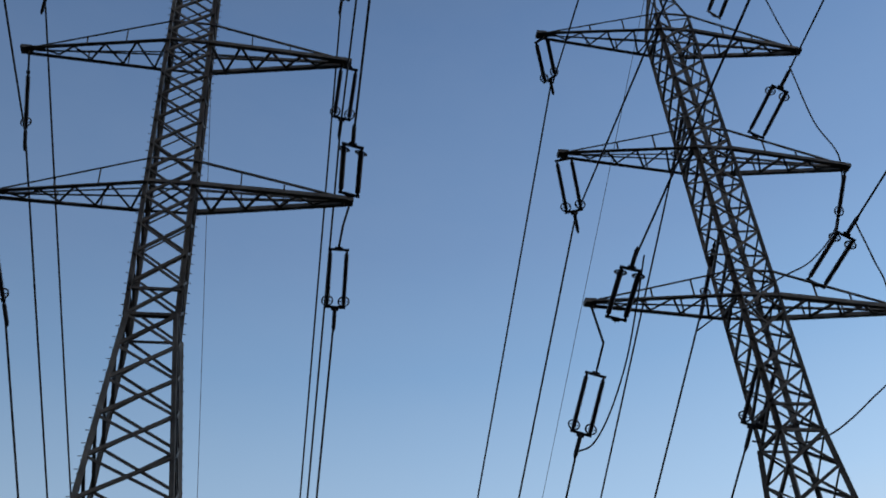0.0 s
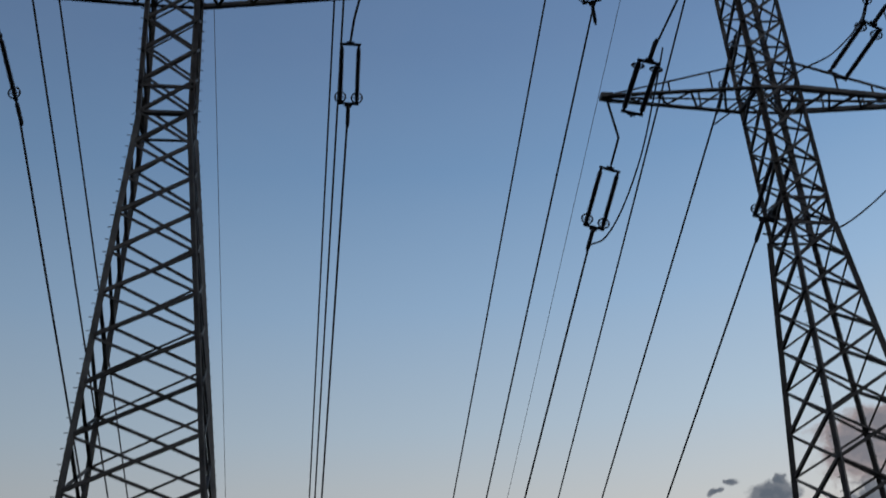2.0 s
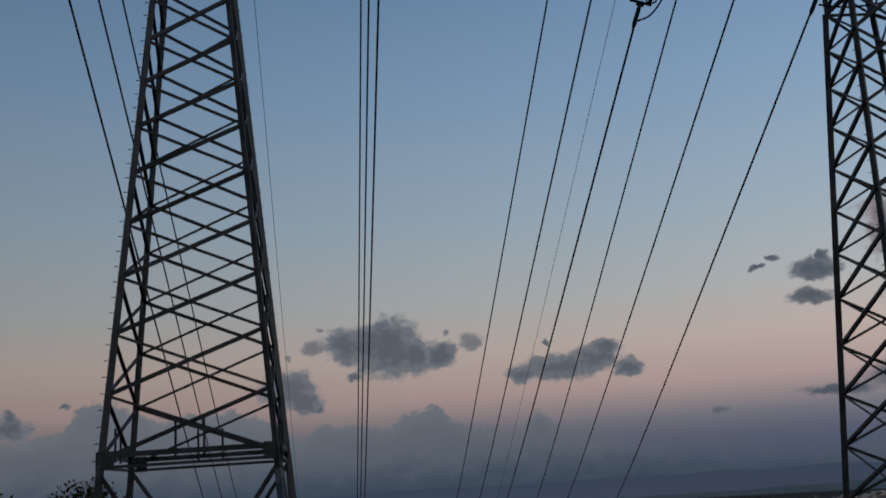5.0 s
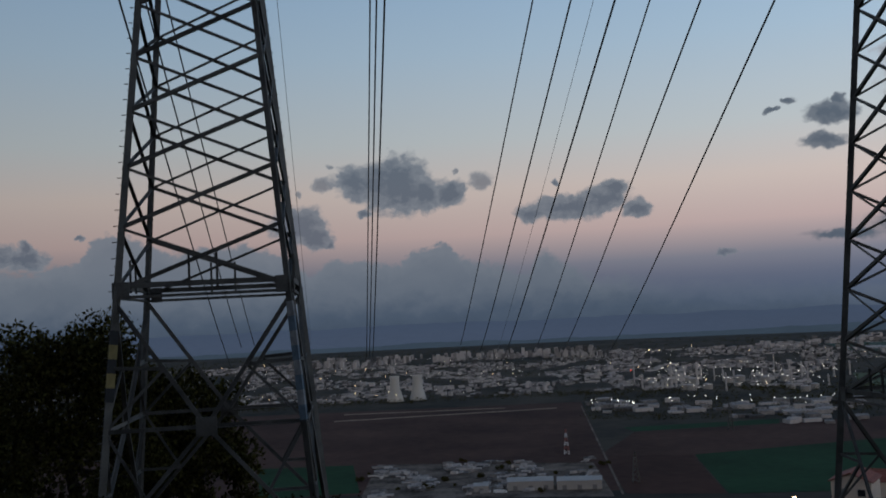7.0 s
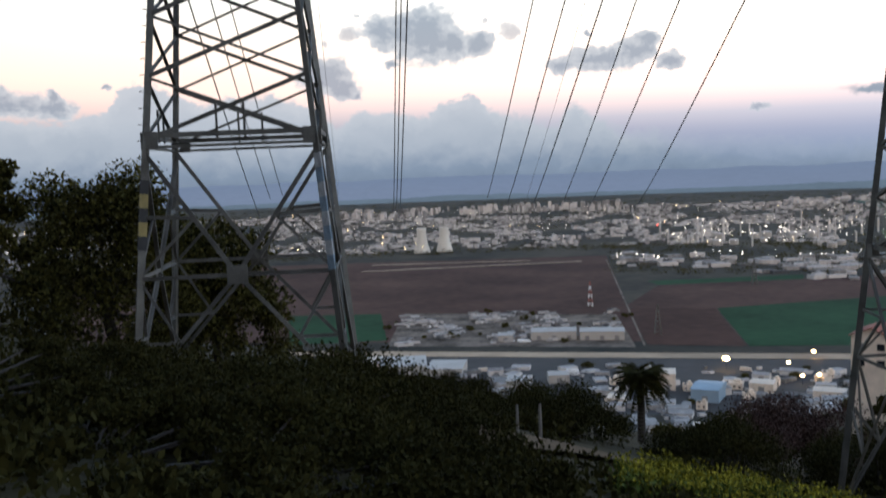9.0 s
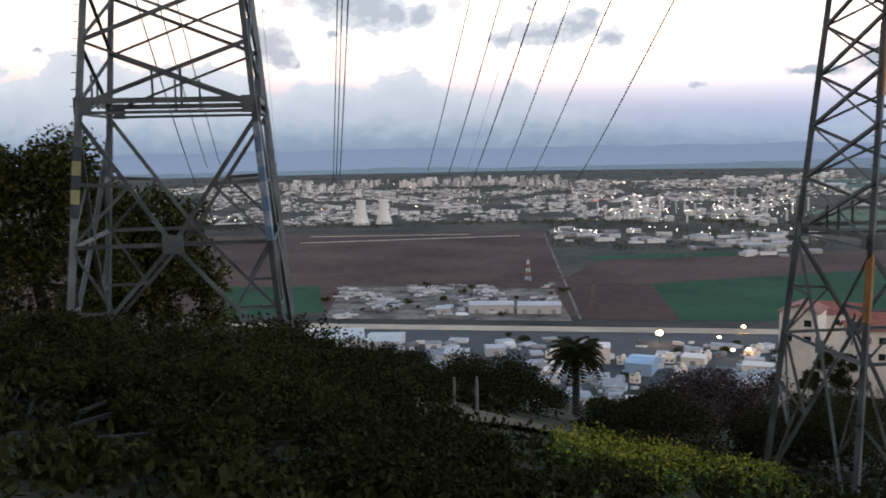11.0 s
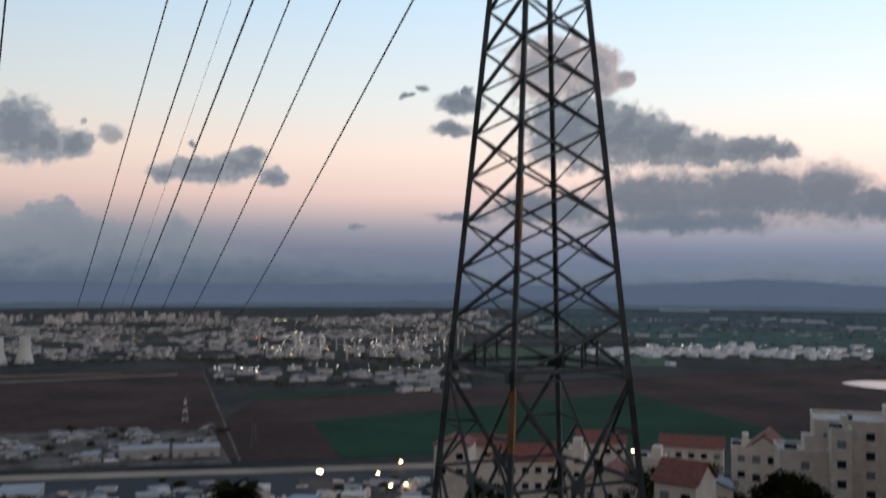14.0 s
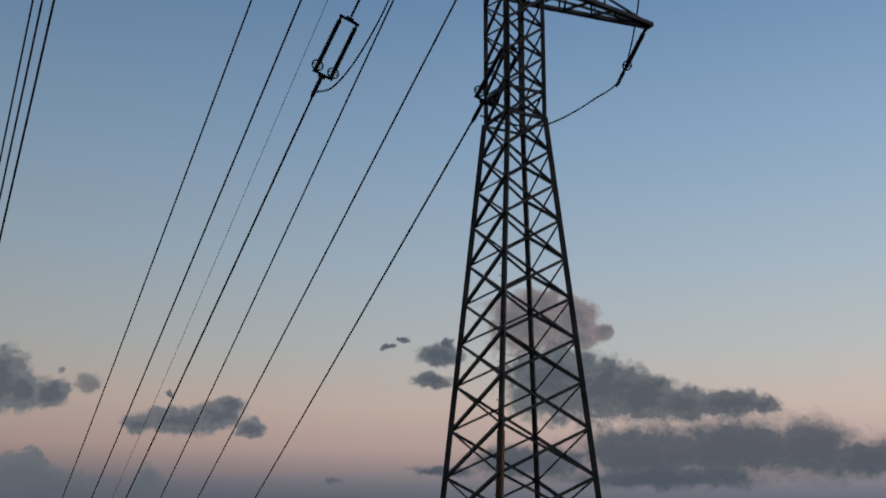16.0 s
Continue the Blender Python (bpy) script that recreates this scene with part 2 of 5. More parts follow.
EARTHWIRE = material("pale_earth_wire", (0.16, 0.17, 0.18), 0.5, 0.6, 0.2, 2, 60)
SOIL = material("dark_scrub_soil", (0.020, 0.018, 0.009), 0.95, 0, 0.5, 0.35, 6, 0.05, second=(0.036, 0.029, 0.015), gloss=0.08)
PLAIN = material("mottled_valley_floor", (0.028, 0.032, 0.026), 0.95, 0, 0.5, 0.006, 0.05, second=(0.052, 0.042, 0.030), gloss=0.12)
WATER = material("still_pale_water", (0.30, 0.31, 0.33), 0.12, 0, 0.1, 0.01, 0.2)
YELLOWPAINT = material("faded_yellow_paint", (0.26, 0.20, 0.07), 0.75, 0, 0.3, 4, 60)
GREYPAINT = material("dirty_white_paint", (0.33, 0.33, 0.32), 0.75, 0, 0.4, 5, 40)
BLACKPAINT = material("worn_black_paint", (0.02, 0.02, 0.02), 0.7, 0, 0.3, 4, 60)
DIRT = material("pale_dirt_track", (0.100, 0.068, 0.042), 0.95, 0, 0.3, 0.8, 9, 0.02, gloss=0.05)
BROWN = material("ploughed_brown_earth", (0.056, 0.026, 0.019), 0.95, 0, 0.35, 0.008, 0.08, second=(0.072, 0.038, 0.028), gloss=0.1)
DARKBROWN = material("freshly_ploughed_earth", (0.046, 0.020, 0.014), 0.95, 0, 0.35, 0.008, 0.08, second=(0.058, 0.028, 0.020), gloss=0.1)
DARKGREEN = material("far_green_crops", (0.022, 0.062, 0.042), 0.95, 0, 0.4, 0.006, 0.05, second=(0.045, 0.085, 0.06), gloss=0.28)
# bluer than leaves are: distance haze is put into this colour
WOODLAND = material("far_woodland_hazed", (0.026, 0.046, 0.050), 0.95, 0, 0.4, 0.006, 0.05, second=(0.042, 0.066, 0.066), gloss=0.28)
GREEN = material("young_green_crop", (0.011, 0.044, 0.015), 0.95, 0, 0.3, 0.01, 0.1, second=(0.014, 0.050, 0.020), gloss=0.1)
PALEGREEN = material("dry_green_meadow", (0.060, 0.084, 0.038), 0.95, 0, 0.3, 0.01, 0.1, gloss=0.28)
YARD = material("dusty_earth_yard", (0.050, 0.038, 0.028), 0.95, 0, 0.5, 0.045, 0.3, second=(0.16, 0.125, 0.098), gloss=0.1)
ASPHALT = material("worn_asphalt", (0.048, 0.043, 0.040), 0.9, 0, 0.25, 0.05, 2, gloss=0.28)
# on the long road this pale orange also paints in warm lamp glow
SAND_LAMPGLOW = material("sandy_road_with_lamp_glow", (0.36, 0.26, 0.17), 0.95, 0, 0.3, 0.03, 0.6, gloss=0.28)
PLASTER = material("cream_plaster", (0.76, 0.62, 0.48), 0.9, 0, 0.14, 0.5, 8, 0.004, 0.2)
STONE = material("pale_stone_cladding", (0.66, 0.54, 0.42), 0.9, 0, 0.16, 0.7, 9, 0.004, 0.15)
TILE = material("terracotta_roof_tiles", (0.27, 0.085, 0.05), 0.85, 0, 0.3, 1.2, 14, 0.01, 0.2)
GLASS = material("dark_window_glass", (0.02, 0.022, 0.026), 0.15, 0, 0.2, 1, 9)
SHUTTER = material("grey_slatted_shutter", (0.20, 0.19, 0.18), 0.7, 0, 0.2, 1, 9)
WHITEMETAL = material("white_sheet_metal", (0.39, 0.36, 0.32), 0.7, 0, 0.12, 0.1, 2)
BLUEMETAL = material("pale_blue_sheet_metal", (0.22, 0.30, 0.36), 0.6, 0, 0.12, 0.1, 2)
CONCRETE = material("raw_concrete", (0.56, 0.54, 0.48), 0.9, 0, 0.14, 0.03, 0.6)
FOOTING = material("stained_footing_concrete", (0.06, 0.056, 0.05), 0.95, 0, 0.3, 1.5, 12)
CITY = material("pale_city_masonry", (0.12, 0.12, 0.12), 0.9, 0, 0.5, 0.01, 0.2, island=0.9, second=(0.37, 0.345, 0.32), blot=0.9, gloss=0.28)
ROOFS = material("mixed_city_roofs", (0.09, 0.085, 0.08), 0.9, 0, 0.4, 0.01, 0.2, island=0.9, second=(0.24, 0.225, 0.21), blot=0.9, gloss=0.28)
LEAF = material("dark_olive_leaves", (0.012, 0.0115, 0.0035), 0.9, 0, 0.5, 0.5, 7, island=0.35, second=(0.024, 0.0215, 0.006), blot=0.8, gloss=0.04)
LEAFTREE = material("dull_green_leaves", (0.017, 0.018, 0.005), 0.9, 0, 0.45, 0.5, 7, island=0.7, second=(0.056, 0.049, 0.013), blot=0.8, gloss=0.04)
LEAFRED = material("reddish_bare_twigs", (0.034, 0.020, 0.015), 0.85, 0, 0.4, 0.8, 7, island=0.6, second=(0.054, 0.031, 0.025), blot=0.8, gloss=0.08)
MUSTARD = material("yellow_green_mustard_blossom", (0.070, 0.070, 0.010), 0.85, 0, 0.4, 1.2, 9, island=0.7, second=(0.20, 0.17, 0.016), blot=0.8, gloss=0.08)
WHITEPAINT = material("white_mast_paint", (0.75, 0.74, 0.72), 0.7, 0, 0.15, 1, 9)
STEM = material("green_mustard_stems", (0.03, 0.05, 0.012), 0.85, 0, 0.4, 1.2, 9, island=0.6, second=(0.06, 0.08, 0.016), blot=0.8, gloss=0.08)
BARK = material("grey_brown_bark", (0.026, 0.020, 0.015), 0.95, 0, 0.35, 2, 20, 0.01)
POLEWOOD = material("bleached_post", (0.13, 0.115, 0.10), 0.9, 0, 0.3, 2, 20)
REDPAINT = material("red_mast_paint", (0.28, 0.10, 0.08), 0.7, 0, 0.2, 1, 9)
LAMP_WARM = glowing("sodium_lamp_glow", (1.0, 0.66, 0.30), 9.0)
LAMP_WHITE = glowing("white_lamp_glow", (1.0, 0.90, 0.74), 3.0)
LAMP_RED = glowing("red_beacon_glow", (1.0, 0.12, 0.08), 4.0)
# both ranges emit a dim blue that stands in for distance haze
HILL_NEAR = material("wooded_foothills_haze_glow", (0.028, 0.034, 0.034), 1.0, 0, 0.5, 0.004, 0.03, gloss=0.0, glow=(0.036, 0.050, 0.070))
HILL = material("far_hills_haze_glow", (0.03, 0.035, 0.045), 1.0, 0, 0.3, 0.002, 0.02, gloss=0.0, glow=(0.052, 0.068, 0.104))


# ---- the ground ----
def ground(x, y):
    """Height of the ground: a hillside that falls to a flat plain."""
    side = -0.2135 * 40 * math.tanh(x / 40)
    z = side - 0.2133 * y
    # unseen steeper rise behind the camera, added to block low western skylight
    if y < -3:
        z += 0.36 * min(-3 - y, 220)
    if y > 22:
        z -= 0.05 * min(y - 22, 25)
    if y > 47:
        turn = min(1, max(0, (22 - math.degrees(math.atan2(x, y))) / 10))
        z -= 0.05 * (y - 47) * turn * turn * (3 - 2 * turn)
    bumps = 0.25 * noise.noise((x * 0.09, y * 0.09, 0)) + 1.5 * noise.noise((x * 0.012, y * 0.012, 4)) * min(1, math.hypot(x, y) / 120)
    z += bumps
    # hollow round the second pylon
    z -= 1.5 * math.exp(-((x - 12.9) ** 2 + (y - 28.5) ** 2) / 70)
    low = -148.4
    k = 14.0
    h = max(k - abs(z - low), 0) / k
    return max(z, low) + h * h * k * 0.25


def spot(az, dist, lift=0.0):
    x, y = dist * math.sin(radians(az)), dist * math.cos(radians(az))
    return Vector((x, y, ground(x, y) + lift))


def mesh_object(name, verts, faces, mat, parent=None, label=""):
    me = bpy.data.meshes.new(name)
    me.from_pydata([tuple(v) for v in verts], [], faces)
    me.materials.append(mat)
    me.update()
    ob = new(name, me)
    ob.parent = parent
    return tagged(ob, label)


def part(name, bm, mat, parent=None, label=""):
    me = bpy.data.meshes.new(name)
    bm.to_mesh(me)
    bm.free()
    me.materials.append(mat)
    ob = new(name, me)
    ob.parent = parent
    return tagged(ob, label)


def ground_sheet():
    radii = [0.0] + [1.5 * 1.042 ** i for i in range(190)]
    radii = [r for r in radii if r < 4700] + [4720]
    turns = 240
    verts, faces = [], []
    for r in radii:
        for k in range(turns):
            a = 2 * math.pi * k / turns
            x, y = r * math.sin(a), r * math.cos(a)
            verts.append((x, y, ground(x, y)))
    for i in range(len(radii) - 1):
        for k in range(turns):
            a, b = i * turns + k, i * turns + (k + 1) % turns
            faces.append((a, b, b + turns, a + turns))
    ob = mesh_object("ground", verts, faces, SOIL)
    ob.data.materials.append(PLAIN)
    for f in ob.data.polygons:
        f.use_smooth = True
        f.material_index = 1 if f.center.z < -120 else 0
    tagged(ob, "dark scrub hillside falling to a wide valley floor", "ground", kind="structure")


ground_sheet()


def far_hills(near, far, low, rise_of, mat, label):
    """A low range round the horizon."""
    verts, faces = [], []
    n = 1440
    for k in range(n + 1):
        a = -180 + 360 * k / n
        rise = rise_of(a)
        for r, e in ((near, low), ((near + far) / 2, low + (rise - low) * 0.55), (far, rise), (far + 60, -3.0)):
            verts.append((r * math.sin(radians(a)), r * math.cos(radians(a)), 1.6 + r * math.tan(radians(e)) if e > -3 else -150))
    for k in range(n):
        for j in range(3):
            p = k * 4 + j
            faces.append((p, p + 4, p + 5, p + 1))
    ob = mesh_object("backdrop", verts, faces, mat)
    for f in ob.data.polygons:
        f.use_smooth = True
    tagged(ob, label, "hills", kind="structure")


def ripple(a, seed):
    return 0.32 * noise.noise((a * 0.10, 0, seed)) + 0.16 * noise.noise((a * 0.35, 1, seed)) + 0.07 * noise.noise((a * 1.3, 1, seed)) + 0.04 * noise.noise((a * 4.1, 2, seed))


far_hills(4500, 4830, -1.95, lambda a: -0.62 + 0.3 * math.exp(-((a - 37) / 5) ** 2) + 0.55 * ripple(a, 2), HILL, "long low range of hills along the horizon, glowing blue-grey as haze")
far_hills(4250, 4480, -2.1, lambda a: -1.72 + 0.2 * math.exp(-((a - 21) / 5) ** 2) + 0.5 * ripple(a, 7), HILL_NEAR, "darker wooded foothills with a faint haze glow in front of the far range")


def patch(name, corners, mat, label, lift=0.5, cuts=10, category="field"):
    """A flat sheet over the plain between four corners given as (bearing, distance)."""
    pts = [Vector((r * math.sin(radians(a)), r * math.cos(radians(a)), 0)) for a, r in corners]
    verts, faces = [], []
    for i in range(cuts + 1):
        for j in range(cuts + 1):
            u, v = i / cuts, j / cuts
            p = (pts[0] * (1 - u) + pts[1] * u) * (1 - v) + (pts[3] * (1 - u) + pts[2] * u) * v
            g = ground(p.x, p.y)
            verts.append((p.x, p.y, g + lift * (0.22 if g < -146 else 1)))
    for i in range(cuts):
        for j in range(cuts):
            a = i * (cuts + 1) + j
            faces.append((a, a + cuts + 1, a + cuts + 2, a + 1))
    return tagged(mesh_object(name, verts, faces, mat), label, category, kind="structure")


patch("field", [(-26, 960), (6.7, 815), (4.7, 1570), (-26, 1720)], BROWN, "wide ploughed brown field on the plain")
patch("field", [(5.6, 1006), (45, 960), (45, 1950), (7.6, 1180)], BROWN, "broad brown field between green crops and a village", 0.6)
patch("field", [(6.95, 800), (12.5, 798), (10.75, 998), (5.75, 1000)], DARKBROWN, "narrow freshly ploughed field beside a works yard", 0.9)
patch("field", [(12.6, 798), (38.8, 960), (29.3, 1270), (10.85, 998)], GREEN, "dark green crop field bordering brown earth", 1.0)
patch("field", [(-14, 855), (-8.3, 850), (-8.6, 1010), (-14, 1030)], GREEN, "small green field beside a works yard", 1.0)
patch("field", [(7.6, 1186), (15.5, 1238), (15.5, 1285), (7.0, 1225)], GREEN, "thin strip of green crop before low sheds", 1.0)
patch("field", [(20.0, 1640), (31.9, 1640), (30.6, 2030), (19.4, 2010)], PALEGREEN, "pale green meadow behind ploughed fields", 1.0)
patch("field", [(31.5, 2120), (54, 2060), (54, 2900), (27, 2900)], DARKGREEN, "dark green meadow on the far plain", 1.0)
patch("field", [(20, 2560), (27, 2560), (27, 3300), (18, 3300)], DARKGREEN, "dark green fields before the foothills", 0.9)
patch("field", [(25, 2930), (54, 2930), (54, 4200), (22, 4200)], WOODLAND, "dark wooded land before the foothills, blued as by haze", 0.8)
patch("road", [(-9.6, 1440), (3.3, 1480), (3.3, 1490), (-9.6, 1450)], SAND_LAMPGLOW, "pale farm track across a ploughed field", 1.2, category="track")
patch("road", [(-9.0, 1530), (0.3, 1512), (0.3, 1520), (-9.0, 1540)], SAND_LAMPGLOW, "pale farm track beside a ploughed field", 1.2, category="track")
patch("road", [(4.75, 1500), (6.85, 800), (6.7, 798), (4.66, 1500)], YARD, "narrow earth track between brown fields", 1.2, category="track")
patch("yard", [(-8.3, 822), (6.3, 790), (5.2, 960), (-7.2, 1006)], YARD, "dusty works yard with scattered stores", 0.8, category="yard")
patch("road", [(-14, 803), (27, 787), (27, 809), (-14, 825)], SAND_LAMPGLOW, "long straight sandy road across the plain, lamp glow in its colour", 2.2, 24, category="road")
patch("yard", [(-13, 600), (19, 590), (19, 775), (-13, 795)], ASPHALT, "dusty ground between workshops beside a road", 0.6, 16, category="yard")
patch("road", [(14.6, 330), (16.6, 330), (17.4, 560), (16.4, 560)], ASPHALT, "grey road bending down between works buildings", 0.5, 12, category="road")
def pond():
    """A pale reservoir with an uneven bank."""
    c = spot(45.4, 1480, 0.25)
    verts, faces = [c], []
    for k in range(40):
        a = 2 * math.pi * k / 40
        r = 1 + 0.12 * noise.noise((math.cos(a) * 1.5, math.sin(a) * 1.5, 3))
        u, v = 128 * r * math.cos(a), 66 * r * math.sin(a)
        t = radians(45.4)
        verts.append(c + Vector((u * math.cos(t) + v * math.sin(t), -u * math.sin(t) + v * math.cos(t), 0)))
        faces.append((0, (k + 1) % 40 + 1, k + 1))
    tagged(mesh_object("water", verts, faces, WATER), "pale reservoir on the plain", "pond", kind="structure")


pond()


def track():
    """The dirt track that crosses the slope below the camera."""
    verts, faces = [], []
    n = 60
    for i in range(n + 1):
        u = i / n
        az = -10 + 42 * u
        mid = 16.4 + 0.27 * (az + 10) + 0.4 * noise.noise((az * 0.2, 0, 5))
        for w in (-1.0, -0.66, -0.33, 0.0, 0.33, 0.66, 1.0):
            p = spot(az, mid + w * (3.2 - 1.4 * u))
            verts.append((p.x, p.y, p.z + 0.11 + 0.03 * noise.noise((p.x, p.y, 0))))
    for i in range(n):
        for j in range(6):
            a = i * 7 + j
            faces.append((a, a + 7, a + 8, a + 1))
    tagged(mesh_object("road", verts, faces, DIRT), "narrow pale dirt track along the slope", "track", kind="structure")


track()


# ---- pylons ----
def angle_bar():
    """A unit length of steel angle, one wide and one long."""
    bm = bmesh.new()
    t = 0.16
    ring = [(-0.5, -0.5), (0.5, -0.5), (0.5, -0.5 + t), (-0.5 + t, -0.5 + t), (-0.5 + t, 0.5), (-0.5, 0.5)]
    lo = [bm.verts.new((x, y, 0)) for x, y in ring]
    hi = [bm.verts.new((x, y, 1)) for x, y in ring]
    for i in range(6):
        j = (i + 1) % 6
        bm.faces.new((lo[i], lo[j], hi[j], hi[i]))
    bm.faces.new(lo[::-1])
    bm.faces.new(hi)
    me = bpy.data.meshes.new("angle_bar")
    bm.to_mesh(me)
    bm.free()
    me.materials.append(STEEL)
    return me


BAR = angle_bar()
BAR_RUST = BAR.copy()
BAR_RUST.materials[0] = RUST
BAR_YELLOW, BAR_BLACK, BAR_WHITE = BAR.copy(), BAR.copy(), BAR.copy()
BAR_BLUE = BAR.copy()
BAR_BLUE.materials[0] = BLUEPAINT
BAR_YELLOW.materials[0], BAR_BLACK.materials[0], BAR_WHITE.materials[0] = YELLOWPAINT, BLACKPAINT, GREYPAINT


def bar(name, a, b, width, parent, spin=0.0, mesh=None, label=""):
    a, b = Vector(a), Vector(b)
    d = b - a
    ob = new(name, mesh or BAR)
    ob.parent = parent
    turn = d.to_track_quat("Z", "Y").to_matrix().to_4x4() @ Matrix.Rotation(spin, 4, "Z")
    ob.matrix_basis = Matrix.Translation(a) @ turn @ Matrix.Diagonal((width, width, d.length, 1))
    return tagged(ob, label)


def box_mesh(bm, centre, size, m=None):
    r = bmesh.ops.create_cube(bm, size=1.0, matrix=(m or Matrix()) @ Matrix.Translation(centre) @ Matrix.Diagonal((*size, 1)))
    return r["verts"]


def pylon(x, y, turn, waist, kink, legs, arm_turn, label, bands, lean=0.0):
    """A lattice pylon. waist: height of its belt; kink: from the belt to where the taper ends; legs: from the belt down to the footings."""
    top = Vector((x, y, waist))
    thing = new("pylon")
    thing.matrix_basis = Matrix.Translation(top) @ Matrix.Rotation(lean, 4, "Y") @ Matrix.Rotation(turn, 4, "Z") @ Matrix.Translation((0, 0, -legs))
    tagged(thing, label, "pylon", "lattice pylons on the slope")
    W0, W1 = 4.2, 1.55

    def half(h):
        return (W0 + (W1 - W0) * h / kink if h < kink else W1) / 2

    def corner(sx, sy, h):
        return Vector((sx * half(h), sy * half(h), h + legs))

    corners = [(-1, -1), (1, -1), (1, 1), (-1, 1)]
    faces = [(corners[i], corners[(i + 1) % 4]) for i in range(4)]
    top_h = kink + 20.6
    for i, (sx, sy) in enumerate(corners):
        spin = math.pi / 2 * i
        leg = bar("leg", corner(sx, sy, -legs), corner(sx, sy, 0), 0.20, thing, spin)
        bar("leg", corner(sx, sy, 0), corner(sx, sy, kink), 0.185, thing, spin)
        bar("leg", corner(sx, sy, kink), corner(sx, sy, top_h), 0.165, thing, spin)
        bm = bmesh.new()
        f = corner(sx, sy, -legs)
        bmesh.ops.create_cone(bm, cap_ends=True, segments=12, radius1=0.45, radius2=0.33, depth=0.9, matrix=Matrix.Translation((f.x, f.y, -0.25)))
        part("footing", bm, FOOTING, thing, "concrete footing")
        # step bolts up the leg
        if i in (0, 2):
            bm = bmesh.new()
            h = -legs + 2.2
            while h < kink + 19:
                c = corner(sx, sy, h)
                box_mesh(bm, (c.x + sx * 0.11, c.y, c.z), (0.10, 0.02, 0.02))
                box_mesh(bm, (c.x, c.y + sy * 0.11, c.z + 0.2), (0.02, 0.10, 0.02))
                h += 0.4
            part("step_bolts", bm, STEEL, thing)["kind"] = "stuff"
    for i, h0, h1, mesh, what in bands:
        sx, sy = corners[i]
        bar("painted_band", corner(sx * 1.004, sy * 1.004, h0), corner(sx * 1.004, sy * 1.004, h1), 0.235, thing, math.pi / 2 * i, mesh, what)
    # body: crossed braces between the joints
    steps = [0, 1.62, 3.2, 4.72, 6.2, 7.65, 9.05, 10.4, 11.75, 13.1, 14.38, 15.62, 16.85]
    joints = [s * kink / 16.85 for s in steps]
    upper = [kink, kink + 1.15]
    while upper[-1] < kink + 20:
        upper.append(upper[-1] + 1.19)
    for f, (p, q) in enumerate(faces):
        for lo, hi in zip(joints[:-1], joints[1:]):
            bar("brace", corner(*p, lo), corner(*q, hi), 0.10, thing)
            bar("brace", corner(*p, hi), corner(*q, lo), 0.07, thing)
        for lo, hi in zip(upper[:-1], upper[1:]):
            bar("brace", corner(*p, lo), corner(*q, hi), 0.09, thing)
            bar("brace", corner(*p, hi), corner(*q, lo), 0.07, thing)
        # belt
        bar("belt_beam", corner(*p, 0.12), corner(*q, 0.12), 0.13, thing)
        bar("belt_beam", corner(*p, -0.16), corner(*q, -0.16), 0.075, thing)
        for u in (0.42, 0.58):
            m = corner(*p, 0).lerp(corner(*q, 0), u)
            bar("hanger", m, m + Vector((0, 0, 0.86)), 0.06, thing)
        bar("brace", corner(*p, kink), corner(*q, kink), 0.10, thing)
        bar("brace", corner(*p, kink + 0.95), corner(*q, kink + 0.95), 0.09, thing)
        # splayed base
        mid = corner(*p, -3.35).lerp(corner(*q, -3.35), 0.5)
        for s in (p, q):
            bar("brace", corner(*s, -0.25), mid, 0.11, thing)
            bar("brace", mid, corner(*s, -legs + 0.35), 0.10, thing)
            bar("beam", corner(*s, -3.35), mid, 0.10, thing)
            d1 = corner(*s, -0.25).lerp(mid, 0.54)
            bar("beam", corner(*s, -1.85), d1, 0.09, thing)
            bar("brace", corner(*s, -3.35), d1, 0.07, thing)
            low = mid.lerp(corner(*s, -legs + 0.35), 0.55)
            bar("beam", corner(*s, -4.95), low, 0.08, thing)
            bar("brace", corner(*s, -3.35), low, 0.07, thing)
        bm = bmesh.new()
        normal = Vector((mid.x, mid.y, 0)).normalized()
        box_mesh(bm, (0, 0, 0), (0.5, 0.03, 0.45), Matrix.Translation(mid + normal * 0.05) @ normal.to_track_quat("Y", "Z").to_matrix().to_4x4())
        part("gusset", bm, STEEL, thing)
        for s in (p, q):
            bm = bmesh.new()
            c = corner(*s, 0)
            w = (corner(*(q if s == p else p), 0) - c).normalized()
            box_mesh(bm, (0, 0, 0), (0.30, 0.03, 0.42), Matrix.Translation(c + w * 0.2 + normal * 0.08) @ normal.to_track_quat("Y", "Z").to_matrix().to_4x4())
            part("gusset", bm, STEEL, thing)
    # cross arms
    for a in (5.35, 12.53, 19.73):
        h = kink + a
        for s in (-1, 1):
            tip = Vector((s * 6.03 * math.cos(arm_turn), s * 6.03 * math.sin(arm_turn), h + legs))
            bm = bmesh.new()
            box_mesh(bm, tip, (0.42, 0.34, 0.17))
            box_mesh(bm, tip - Vector((s * 0.12, 0, 0.15)), (0.06, 0.05, 0.2))
            arm = part("crossarm", bm, STEEL, thing)
            ends = [corner(s, k, h) for k in (-1, 1)]
            ties = [corner(s, k, h + 1.05) for k in (-1, 1)]
            for e, k in zip(ends, (-0.13, 0.13)):
                bar("chord", e, tip + Vector((0, k, 0)), 0.155, arm)
            for e, k in zip(ties, (-0.1, 0.1)):
                bar("tie", e, tip + Vector((-s * 0.3, k, 0.1)), 0.07, arm)
